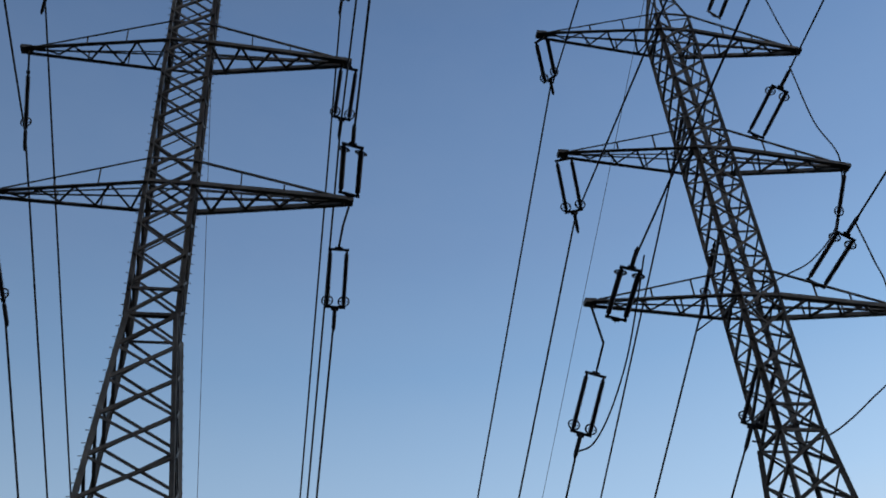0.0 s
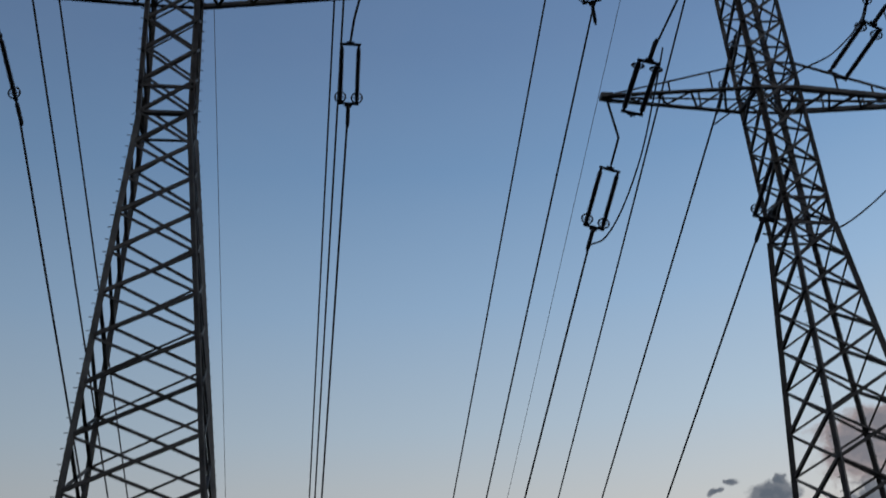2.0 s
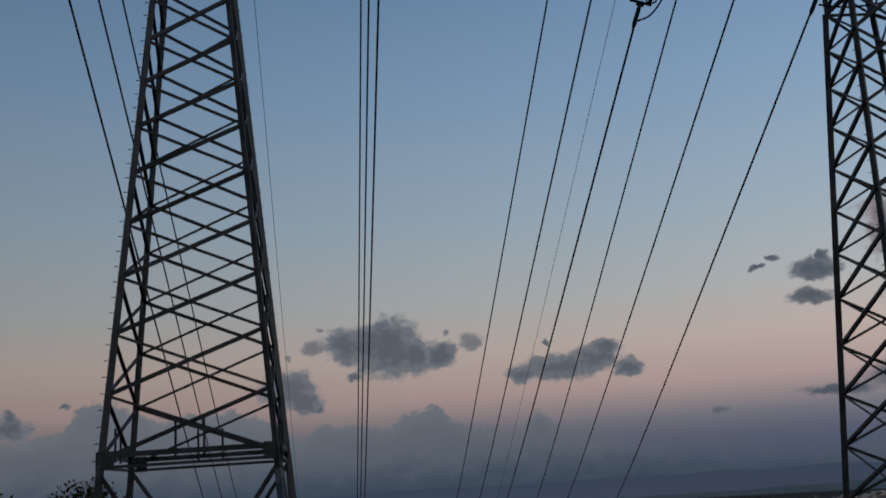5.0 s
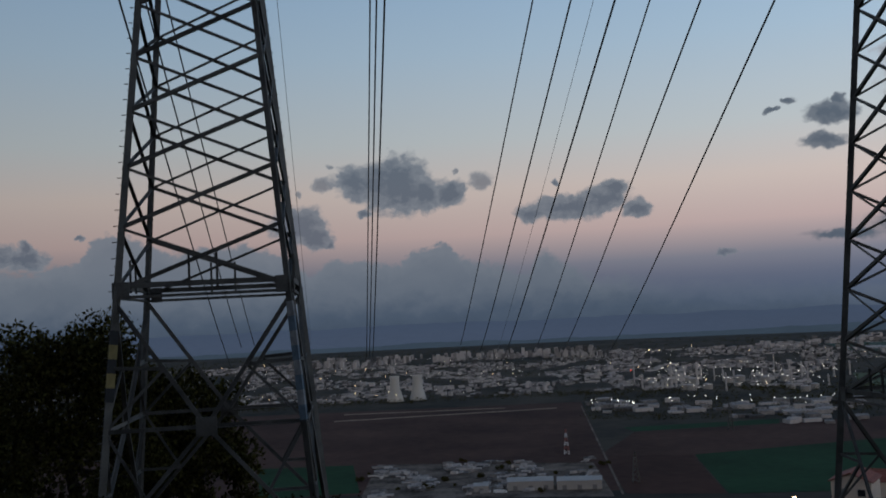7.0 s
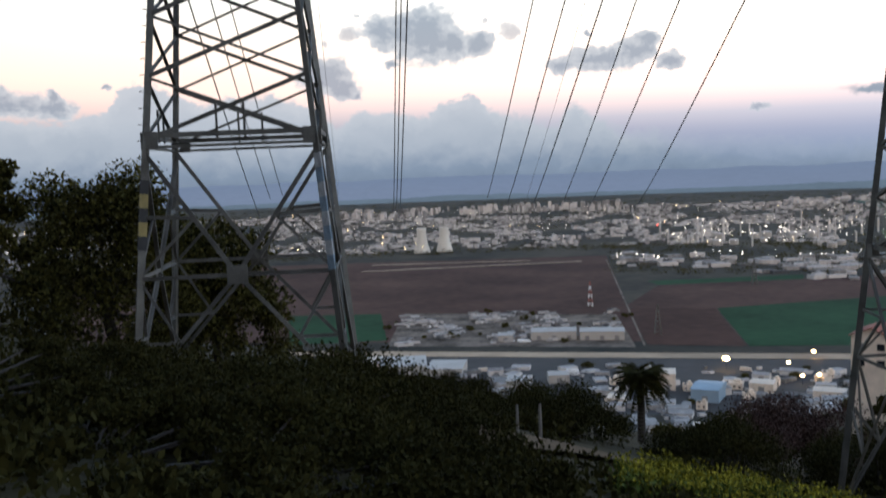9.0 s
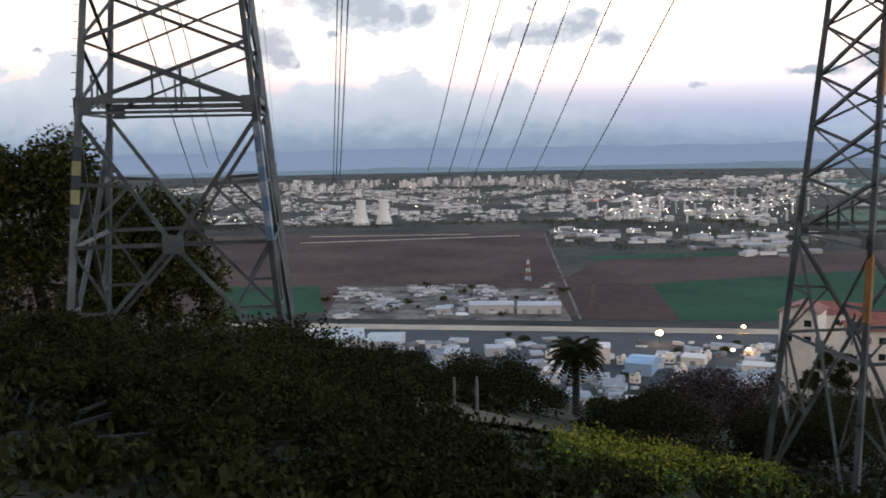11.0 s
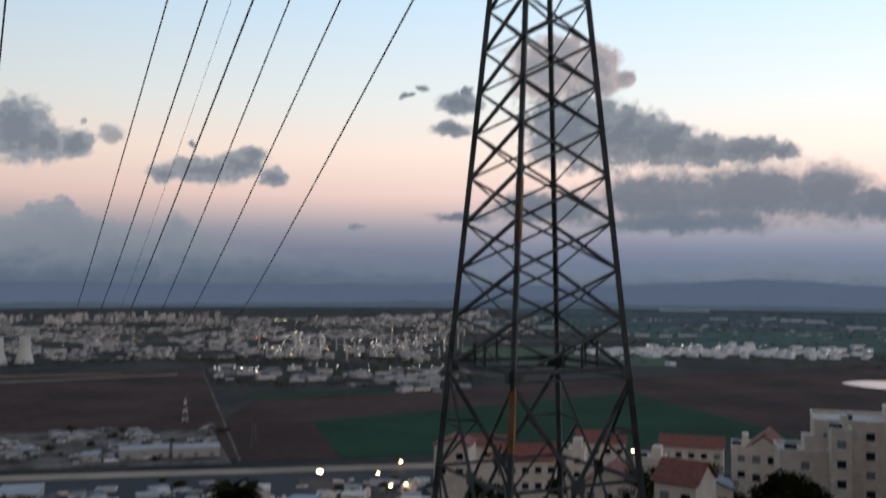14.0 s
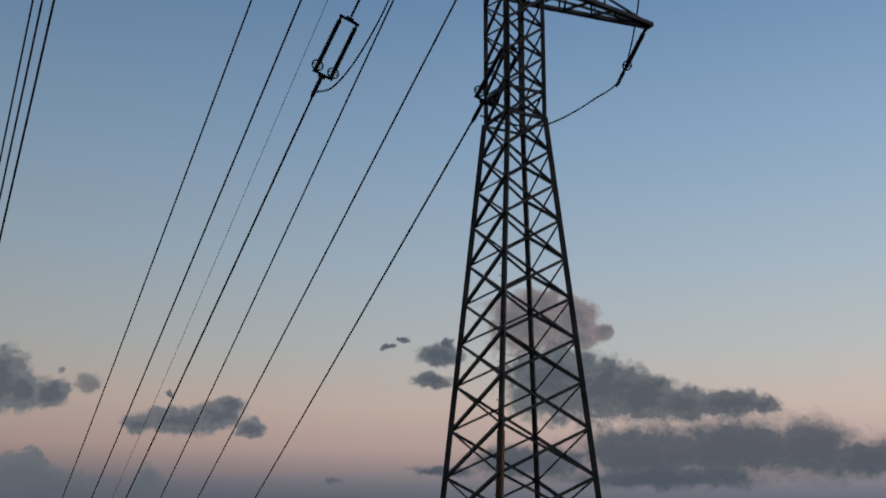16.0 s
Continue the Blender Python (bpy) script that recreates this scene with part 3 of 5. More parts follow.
            bar("chord", ends[0].lerp(ends[1], 0.5), tip, 0.075, arm)
            n = 9
            for i in range(n):
                u0, u1 = i / n, (i + 1) / n
                k = i % 2
                bar("lacing", ends[k].lerp(tip, u0), ends[1 - k].lerp(tip, u1), 0.08, arm)
            for u in (0.3, 0.58):
                for e, t in zip(ends, ties):
                    bar("lacing", e.lerp(tip, u), t.lerp(tip, u), 0.05, arm)
            bar("lacing", ends[0], ends[1], 0.11, arm)
        for p, q in faces:
            bar("beam", corner(*p, h), corner(*q, h), 0.12, thing)
            bar("beam", corner(*p, h + 1.05), corner(*q, h + 1.05), 0.07, thing)
        bar("brace", corner(-1, -1, h), corner(1, 1, h), 0.08, thing)
        bar("brace", corner(1, -1, h), corner(-1, 1, h), 0.08, thing)
    # peak
    peak = Vector((0, 0, top_h + 4.2 + legs))
    for sx, sy in corners:
        bar("peak_leg", corner(sx, sy, top_h), peak, 0.11, thing)
    for (p, q) in faces:
        for u, v in ((0.0, 0.33), (0.33, 0.62)):
            bar("brace", corner(*p, top_h).lerp(peak, u), corner(*q, top_h).lerp(peak, v), 0.06, thing)
    return thing


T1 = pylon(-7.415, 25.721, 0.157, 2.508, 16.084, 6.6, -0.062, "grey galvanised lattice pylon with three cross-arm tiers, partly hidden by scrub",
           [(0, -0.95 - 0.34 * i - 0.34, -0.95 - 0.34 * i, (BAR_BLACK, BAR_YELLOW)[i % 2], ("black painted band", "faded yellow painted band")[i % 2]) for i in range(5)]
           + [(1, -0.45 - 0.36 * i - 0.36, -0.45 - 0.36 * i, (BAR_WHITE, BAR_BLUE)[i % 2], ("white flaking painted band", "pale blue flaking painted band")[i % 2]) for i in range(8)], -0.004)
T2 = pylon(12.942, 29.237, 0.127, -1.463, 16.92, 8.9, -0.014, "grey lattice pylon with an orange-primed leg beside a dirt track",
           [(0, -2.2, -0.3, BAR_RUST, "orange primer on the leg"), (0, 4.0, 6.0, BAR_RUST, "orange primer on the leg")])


# ---- insulators and lines ----
def tube(name, points, radius, mat, parent=None, label="", sides=6, swell=0.0):
    """A round wire through the points; swell: by how much the far end is thicker, so that distant lines still show."""
    pts = [Vector(p) for p in points]
    verts, faces = [], []
    for i, p in enumerate(pts):
        d = (pts[min(i + 1, len(pts) - 1)] - pts[max(i - 1, 0)]).normalized()
        m = d.to_track_quat("Z", "Y").to_matrix()
        for k in range(sides):
            a = 2 * math.pi * k / sides
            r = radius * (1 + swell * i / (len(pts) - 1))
            verts.append(p + m @ Vector((math.cos(a) * r, math.sin(a) * r, 0)))
    for i in range(len(pts) - 1):
        for k in range(sides):
            a, b = i * sides + k, i * sides + (k + 1) % sides
            faces.append((a, b, b + sides, a + sides))
    return mesh_object(name, verts, faces, mat, parent, label)


def lathe(bm, profile, m, seg=12):
    rings = [[bm.verts.new(m @ Vector((r * math.cos(2 * math.pi * k / seg), r * math.sin(2 * math.pi * k / seg), z))) for k in range(seg)] for r, z in profile]
    for lo, hi in zip(rings[:-1], rings[1:]):
        for k in range(seg):
            j = (k + 1) % seg
            bm.faces.new((lo[k], lo[j], hi[j], hi[k]))
    bm.faces.new(rings[0][::-1])
    bm.faces.new(rings[-1])


def ring_mesh(bm, radius, thick, m, seg=18, arc=1.0):
    rings = []
    for i in range(seg + 1):
        a = 2 * math.pi * arc * i / seg
        c = Vector((radius * math.cos(a), radius * math.sin(a), 0))
        rings.append([bm.verts.new(m @ (c + c.normalized() * thick * math.cos(b) + Vector((0, 0, thick * math.sin(b))))) for b in (0, math.pi * 2 / 3, math.pi * 4 / 3)])
    for lo, hi in zip(rings[:-1], rings[1:]):
        for k in range(3):
            j = (k + 1) % 3
            bm.faces.new((lo[k], lo[j], hi[j], hi[k]))


def insulator(anchor, live, twin=True, strings=2.1, label="double string of dark ribbed insulators under a cross-arm"):
    """A strain string from its anchor on the steel to the live end: link, yoke, ribbed rods, guard rings, yoke, clamp."""
    anchor, live = Vector(anchor), Vector(live)
    d = (live - anchor)
    length = d.length
    z = d.normalized()
    x = z.cross(Vector((0, 1, 0.2))).normalized()
    y = z.cross(x)
    m = Matrix((x, y, z)).transposed().to_4x4()
    m.translation = anchor
    thing = new("insulator_string")
    thing.matrix_basis = m
    tagged(thing, label, "insulator", "insulator strings on the pylons")
    end = length - 0.25
    start = max(0.12, end - strings)
    gap = 0.30 if twin else 0.0
    bm = bmesh.new()
    box_mesh(bm, (0, 0, start / 2), (0.06, 0.06, start))
    part("link", bm, FITTING, thing)
    for zz, name in ((start, "yoke"), (end, "yoke")):
        bm = bmesh.new()
        if twin:
            box_mesh(bm, (0, 0, zz), (gap * 2 + 0.16, 0.05, 0.10))
            box_mesh(bm, (0, 0, zz + (0.06 if zz == start else 0.08) * (-1 if zz == start else 1)), (gap * 0.9, 0.036, 0.10))
        else:
            box_mesh(bm, (0, 0, zz), (0.14, 0.05, 0.12))
        part(name, bm, FITTING, thing)
    for s in ((-1, 1) if twin else (0,)):
        bm = bmesh.new()
        n = 30
        prof = [(0.025, start)]
        body = (start + 0.16, end - 0.12)
        for i in range(n):
            u = body[0] + (body[1] - body[0]) * i / n
            st = (body[1] - body[0]) / n
            prof += [(0.066, u + 0.05 * st), (0.096, u + 0.35 * st), (0.096, u + 0.5 * st), (0.066, u + 0.85 * st)]
        prof.append((0.025, end))
        lathe(bm, prof, Matrix.Translation((s * gap, 0, 0)), 10)
        part("ribbed_rod", bm, PORCELAIN, thing)
        bm = bmesh.new()
        ring_mesh(bm, 0.19, 0.034, Matrix.Translation((s * gap, 0, end - 0.22)) @ Matrix.Rotation(radians(62), 4, "X"))
        box_mesh(bm, (s * gap, 0, end - 0.22), (0.36, 0.03, 0.03))
        part("guard_ring", bm, FITTING, thing)
    bm = bmesh.new()
    lathe(bm, [(0.03, end + 0.05), (0.075, end + 0.15), (0.075, end + 0.75), (0.03, end + 0.9)], Matrix(), 8)
    part("clamp", bm, FITTING, thing)
    return thing


def wire(a, b, sag, label, radius=0.039, mat=None, count=40, beyond=1.0):
    """A hanging line from a to b, and on past b where beyond is more than 1."""
    a, b = Vector(a), Vector(b)
    pts = []
    for i in range(count + 1):
        u = beyond * (i / count) ** 1.5
        p = a.lerp(b, u)
        p.z -= sag * 4 * u * (1 - u)
        pts.append(p)
    # lines over the plain end four times too thick, to stay visible
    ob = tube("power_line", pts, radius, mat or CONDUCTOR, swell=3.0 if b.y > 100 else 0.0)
    return tagged(ob, label, "power line", "overhead lines")


def hanger_link(points):
    return tagged(tube("hanger_link", points, 0.045, FITTING), "steel hanger link between arm tip and insulator", "link")


def jumper(points, label="slack jumper cable looping under a cross-arm"):
    """A smooth slack cable through the given points."""
    pts = [Vector(p) for p in points]
    full = []
    ext = [pts[0] * 2 - pts[1]] + pts + [pts[-1] * 2 - pts[-2]]
    for i in range(1, len(ext) - 2):
        p0, p1, p2, p3 = ext[i - 1:i + 3]
        for k in range(8):
            t = k / 8
            full.append(0.5 * (2 * p1 + (p2 - p0) * t + (2 * p0 - 5 * p1 + 4 * p2 - p3) * t * t + (3 * p1 - p0 - 3 * p2 + p3) * t ** 3))
    full.append(pts[-1])
    return tagged(tube("jumper_cable", full, 0.032, CONDUCTOR), label, "cable")


# far-side strings on the arm tips, with the lines that run out over the plain
hanger_link([(-1.42, 26.29, 23.79), (-1.72, 27.56, 23.89), (-1.91, 28.30, 23.54)])
insulator((-1.91, 28.30, 23.54), (-2.17, 29.83, 21.61))
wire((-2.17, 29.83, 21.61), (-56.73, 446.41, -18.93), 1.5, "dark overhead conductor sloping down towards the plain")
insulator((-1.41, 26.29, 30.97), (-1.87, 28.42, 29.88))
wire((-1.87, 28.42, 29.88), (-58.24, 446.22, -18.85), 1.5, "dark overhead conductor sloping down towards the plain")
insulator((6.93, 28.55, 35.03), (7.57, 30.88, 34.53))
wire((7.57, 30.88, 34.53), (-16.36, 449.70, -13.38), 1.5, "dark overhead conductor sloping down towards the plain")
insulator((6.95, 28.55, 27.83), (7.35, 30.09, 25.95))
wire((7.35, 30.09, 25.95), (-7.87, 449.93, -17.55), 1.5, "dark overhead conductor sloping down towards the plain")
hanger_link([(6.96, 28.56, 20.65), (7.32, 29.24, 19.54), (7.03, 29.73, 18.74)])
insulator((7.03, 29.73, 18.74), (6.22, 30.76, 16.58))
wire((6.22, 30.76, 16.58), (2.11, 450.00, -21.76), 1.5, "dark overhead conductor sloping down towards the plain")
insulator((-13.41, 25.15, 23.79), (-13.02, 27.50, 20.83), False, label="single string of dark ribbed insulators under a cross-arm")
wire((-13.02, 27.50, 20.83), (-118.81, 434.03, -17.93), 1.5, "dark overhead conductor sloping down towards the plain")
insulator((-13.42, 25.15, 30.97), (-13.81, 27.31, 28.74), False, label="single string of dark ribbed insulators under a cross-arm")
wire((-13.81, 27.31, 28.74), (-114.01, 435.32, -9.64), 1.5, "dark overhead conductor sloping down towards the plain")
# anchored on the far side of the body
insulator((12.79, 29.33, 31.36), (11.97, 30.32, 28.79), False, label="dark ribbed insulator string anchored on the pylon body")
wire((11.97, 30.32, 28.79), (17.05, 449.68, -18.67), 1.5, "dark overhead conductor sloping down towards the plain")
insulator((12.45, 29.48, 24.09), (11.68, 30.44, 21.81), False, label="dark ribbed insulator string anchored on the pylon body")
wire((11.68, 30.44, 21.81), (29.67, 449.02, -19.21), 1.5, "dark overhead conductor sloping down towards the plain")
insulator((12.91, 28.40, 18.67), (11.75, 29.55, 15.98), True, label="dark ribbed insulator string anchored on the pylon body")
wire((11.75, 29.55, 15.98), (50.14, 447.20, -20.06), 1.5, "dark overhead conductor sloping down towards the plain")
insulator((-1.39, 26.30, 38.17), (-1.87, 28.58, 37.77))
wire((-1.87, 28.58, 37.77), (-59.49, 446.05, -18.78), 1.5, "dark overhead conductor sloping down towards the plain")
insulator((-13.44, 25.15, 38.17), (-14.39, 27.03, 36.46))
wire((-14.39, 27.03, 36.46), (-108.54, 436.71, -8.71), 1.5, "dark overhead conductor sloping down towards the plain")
# earth wires from the peaks
wire((-7.41, 25.72, 43.39), (-83.85, 442.12, -10.02), 1.0, "thin pale earth wire from the pylon's peak", 0.014, EARTHWIRE)
wire((-7.41, 25.72, 43.39), (-5.19, -44.28, 53.39), 0.6, "thin pale earth wire from the pylon's peak", 0.014, EARTHWIRE)
wire((12.94, 29.24, 40.26), (0.60, 450.00, -16.68), 1.0, "thin pale earth wire from the pylon's peak", 0.014, EARTHWIRE)
wire((12.94, 29.24, 40.26), (9.06, -40.76, 50.26), 0.6, "thin pale earth wire from the pylon's peak", 0.014, EARTHWIRE)
# near-side strings, with the lines that run up over the camera
insulator((7.54, 28.00, 19.59), (7.88, 25.63, 20.33), label="double dark ribbed insulator string strained from a cross-arm")
wire((7.88, 25.63, 20.33), (12.52, -19.10, 22.06), 0.3, "dark overhead conductor running up over the slope")
insulator((15.33, 29.44, 29.35), (16.18, 27.32, 30.35), label="double dark ribbed insulator string strained from a cross-arm")
wire((16.18, 27.32, 30.35), (21.62, -17.12, 34.92), 0.3, "dark overhead conductor running up over the slope")
insulator((15.54, 29.33, 21.63), (16.42, 27.18, 22.55), label="double dark ribbed insulator string strained from a cross-arm")
wire((16.42, 27.18, 22.55), (22.83, -16.91, 28.86), 0.3, "dark overhead conductor running up over the slope")
insulator((-1.42, 25.89, 23.79), (-1.13, 23.44, 24.18), label="double dark ribbed insulator string strained from a cross-arm")
wire((-1.13, 23.44, 24.18), (5.04, -21.01, 27.50), 0.3, "dark overhead conductor running up over the slope")
insulator((15.23, 29.12, 36.80), (15.07, 26.71, 36.14), label="double dark ribbed insulator string strained from a cross-arm")
wire((15.07, 26.71, 36.14), (20.58, -17.58, 41.84), 0.3, "dark overhead conductor running up over the slope")
wire((7.35, 30.09, 25.95), (14.33, -14.31, 28.08), 0.3, "dark overhead conductor running up over the slope")
wire((7.64, 30.85, 34.50), (14.09, -13.50, 38.54), 0.3, "dark overhead conductor running up over the slope")
wire((-1.87, 28.42, 29.88), (5.08, -15.94, 32.90), 0.3, "dark overhead conductor running up over the slope")
wire((-13.81, 27.31, 28.74), (-5.38, -16.79, 31.68), 0.3, "dark overhead conductor running up over the slope")
wire((-1.39, 26.30, 38.32), (-0.51, -0.99, 39.52), 0.3, "dark overhead conductor running up over the slope")
# jumper cables and the strings that hold them
insulator((18.93, 29.92, 27.86), (18.97, 31.99, 26.76), False, label="single ribbed insulator holding a slack jumper cable")
jumper([(17.35, 28.31, 32.43), (17.94, 29.13, 29.91), (19.15, 30.37, 28.75), (18.97, 31.99, 26.76), (16.22, 29.88, 23.32), (14.53, 29.63, 22.28), (12.45, 30.02, 21.31), (10.93, 29.65, 20.15)])
insulator((18.92, 29.92, 20.68), (19.00, 32.02, 19.64), False, label="single ribbed insulator holding a slack jumper cable")
jumper([(17.42, 28.26, 23.78), (18.03, 29.06, 22.62), (18.69, 30.07, 21.69), (19.00, 32.02, 19.64), (16.38, 29.79, 17.12), (14.44, 29.67, 15.80), (12.94, 29.81, 15.62), (11.68, 29.36, 15.57)])
jumper([(8.45, 26.06, 20.95), (8.20, 27.39, 19.74), (7.83, 28.64, 18.40), (7.25, 29.82, 17.12), (6.68, 30.67, 16.40), (6.17, 31.09, 16.31)])
jumper([(17.52, 28.46, 38.34), (17.80, 28.75, 37.26), (18.35, 29.36, 35.96), (18.95, 29.92, 34.88)])

# ---- placing ----
def meets(az, el, lift, start=60.0):
    """The place on a bearing where a line of sight at that elevation comes down to lift metres over the ground."""
    d = start
    while d < 3800:
        x, y = d * math.sin(radians(az)), d * math.cos(radians(az))
        if 1.6 + d * math.tan(radians(el)) <= ground(x, y) + lift:
            break
        d *= 1.004
    return Vector((x, y, ground(x, y)))


def turned(az):
    return Matrix.Rotation(-radians(az), 4, "Z")


rng = np.random.default_rng(7)


# ---- plants ----
def leaf_cloud(name, centres, radii, count, size, mat, parent=None, label="", shell=0.55, droop=0.0):
    """Many small pointed leaves spread through a union of soft lumps."""
    centres, radii = np.array(centres, float), np.array(radii, float)
    if radii.ndim == 1:
        radii = np.stack([radii] * 3, -1)
    weight = (radii[:, 0] * radii[:, 1]) ** 1.0
    pick = rng.choice(len(centres), count, p=weight / weight.sum())
    d = rng.normal(size=(count, 3))
    d /= np.linalg.norm(d, axis=1)[:, None]
    depth = 1 - shell * rng.random(count) ** 1.6
    ragged = 1 + 0.09 * rng.normal(size=count)
    pos = centres[pick] + d * radii[pick] * (depth * ragged)[:, None]
    u = rng.normal(size=(count, 3)) + d * 0.6
    u[:, 2] -= droop
    u /= np.linalg.norm(u, axis=1)[:, None]
    v = np.cross(u, rng.normal(size=(count, 3)))
    v /= np.linalg.norm(v, axis=1)[:, None]
    s = size * (0.6 + 0.8 * rng.random(count))[:, None]
    verts = np.stack([pos, pos + u * s * 0.5 + v * s * 0.28, pos + u * s, pos + u * s * 0.5 - v * s * 0.28], 1).reshape(-1, 3)
    me = bpy.data.meshes.new(name)
    me.vertices.add(len(verts))
    me.vertices.foreach_set("co", verts.ravel())
    me.loops.add(count * 4)
    me.loops.foreach_set("vertex_index", np.arange(count * 4))
    me.polygons.add(count)
    me.polygons.foreach_set("loop_start", np.arange(count) * 4)
    me.polygons.foreach_set("loop_total", np.full(count, 4))
    me.update(calc_edges=True)
    me.validate()
    me.materials.append(mat)
    ob = new(name, me)
    ob.parent = parent
    return tagged(ob, label)


def limb(bm, a, b, r0, r1, seg=7, bends=4):
    a, b = Vector(a), Vector(b)
    rings = []
    for i in range(bends + 1):
        u = i / bends
        p = a.lerp(b, u) + Vector((noise.noise(a * 3 + Vector((u * 2, 0, 0))), noise.noise(b * 3 + Vector((0, u * 2, 0))), 0)) * 0.12 * (b - a).length * u * (1 - u) * 4
        d = (b - a).to_track_quat("Z", "Y").to_matrix()
        r = r0 + (r1 - r0) * u
        rings.append([bm.verts.new(p + d @ Vector((r * math.cos(2 * math.pi * k / seg), r * math.sin(2 * math.pi * k / seg), 0))) for k in range(seg)])
    for lo, hi in zip(rings[:-1], rings[1:]):
        for k in range(seg):
            j = (k + 1) % seg
            bm.faces.new((lo[k], lo[j], hi[j], hi[k]))


def tree(az, dist, height, spread, leaves, label, mat=None, clumps=26, low=0.25, size=0.16, name="tree", squat=0.75):
    base = spot(az, dist, -0.1)
    thing = new(name)
    thing.matrix_basis = Matrix.Translation(base)
    tagged(thing, label, name)
    bm = bmesh.new()
    fork = Vector((0.1, 0.05, height * 0.38))
    limb(bm, (0, 0, 0), fork, height * 0.035 + 0.03, height * 0.022 + 0.015)
    centres, radii = [], []
    for i in range(clumps):
        a = i * 2.4 + rng.random() * 0.8
        h = height * (low + (0.93 - low) * ((i + 0.5) / clumps) ** 0.8)
        wide = spread * (1 - 0.55 * ((h / height - low) / (1 - low)) ** 2) * (0.3 + 0.62 * rng.random() ** 0.5)
        c = Vector((math.cos(a) * wide, math.sin(a) * wide, h))
        r = spread * (0.22 + 0.17 * rng.random())
        centres.append(c)
        radii.append((r, r, r * squat))
        if i % 2 == 0:
            limb(bm, fork * (0.5 + 0.5 * rng.random()), c, height * 0.014 + 0.012, 0.008, 5, 3)
    part("trunk", bm, BARK, thing)
    leaf_cloud("crown", centres, radii, leaves, size, mat or LEAFTREE, thing, shell=0.75)
    return thing


def bush(az, dist, top_el, wide, leaves, label, mat=None, size=0.09, name="bush", clumps=12, deep=1.0):
    """A rounded shrub on the ground whose top stands at an elevation seen from the track's edge."""
    base = spot(az, dist)
    top = 1.6 + dist * math.tan(radians(top_el))
    h = max(0.3, top - base.z)
    thing = new(name)
    thing.matrix_basis = Matrix.Translation(base) @ turned(az)
    tagged(thing, label, name)
    bm = bmesh.new()
    centres, radii = [], []
    for i in range(clumps):
        x = (rng.random() * 2 - 1) * wide
        y = (rng.random() * 2 - 1) * wide * deep
        fall = max(0.25, 1 - 0.55 * (x / wide) ** 2 - 0.2 * rng.random())
        r = min(h * 0.5, wide * 0.45) * (0.6 + 0.4 * rng.random())
        z = max(r * 0.35, h * fall - r * 0.85)
        centres.append((x, y, z))
        radii.append((r * 1.25, r * 1.25, r * 0.8))
        limb(bm, (x * 0.2, y * 0.2, -0.1), (x, y, z), 0.03, 0.01, 5, 3)
    part("trunk", bm, BARK, thing)
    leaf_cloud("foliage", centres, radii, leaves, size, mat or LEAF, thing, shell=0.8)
    return thing


# big evergreen behind the first pylon, and the smaller crowns beside it
tree(-23.9, 35.0, 6.2, 3.2, 34000, "large dark evergreen tree behind a pylon", clumps=40, low=0.08, size=0.15)
tree(-18.2, 37.0, 5.6, 2.6, 20000, "dark evergreen tree beside a pylon's legs", clumps=26, low=0.1, size=0.17)
tree(-29.9, 30.0, 5.6, 1.3, 8000, "slender dark tree at the edge of the scrub", clumps=16, low=0.2, size=0.15)

# dense scrub in front of the first pylon
for az, dist, top_el, wide, n in ((-33, 12.5, -9.6, 2.4, 9000), (-28, 13.5, -9.8, 2.3, 9000), (-23.5, 12.6, -9.7, 2.2, 9000), (-18.5, 13.6, -9.7, 2.2, 9000),
                                  (-14.0, 12.8, -10.2, 1.9, 8000), (-10.6, 13.6, -12.3, 1.7, 7000), (-7.5, 12.6, -14.2, 1.5, 6500), (-5.0, 12.4, -15.4, 1.1, 5000),
                                  (-2.2, 11.6, -17.6, 0.9, 4000), (-26, 9.5, -13.0, 1.9, 7000), (-18, 9.3, -13.6, 1.8, 7000), (-11, 9.4, -15.0, 1.6, 6500), (-5.5, 9.6, -17.2, 1.2, 5000),
                                  (1.5, 9.6, -20.4, 0.9, 3000), (6.5, 9.8, -21.0, 0.9, 3000)):
    bush(az, dist, top_el, wide, n * 2, "dense dark evergreen shrub on the slope", size=0.06, clumps=22)
# shrubs below and around the second pylon
for az, dist, top_el, wide, n in ((26.5, 17.5, -18.6, 1.5, 5000), (30.5, 16.5, -17.2, 1.7, 6000), (35, 17.0, -16.0, 1.9, 7000), (40, 16.0, -15.6, 2.0, 7000), (45, 16, -15.5, 2.0, 6000),
                                  (31.5, 40.0, -14.7, 3.2, 8000), (36.0, 46.0, -13.2, 3.6, 9000), (41.0, 50.0, -13.1, 3.8, 9000), (45, 46.0, -12.8, 3.6, 7000), (27.0, 44.0, -15.3, 2.6, 6000),
                                  (22.5, 42.0, -15.0, 2.8, 7000), (19.0, 42.0, -14.6, 2.2, 6000)):
    bush(az, dist, top_el, wide, n * 2, "dark leafy shrub on the slope below a pylon", size=0.07 if dist < 30 else 0.12)
for az, dist, wide in ((18.5, 33.5, 0.9), (22.0, 35.5, 1.2), (24.5, 34.0, 1.0), (27.5, 33.0, 1.2), (30.0, 34.5, 1.3), (21.0, 30.0, 0.8), (25.5, 28.0, 0.8)):
    low = spot(az, dist)
    bush(az, dist, math.degrees(math.atan2(low.z + 1.0 - 1.6, dist)), wide, 4000, "low dark weeds round a pylon's feet", size=0.08)
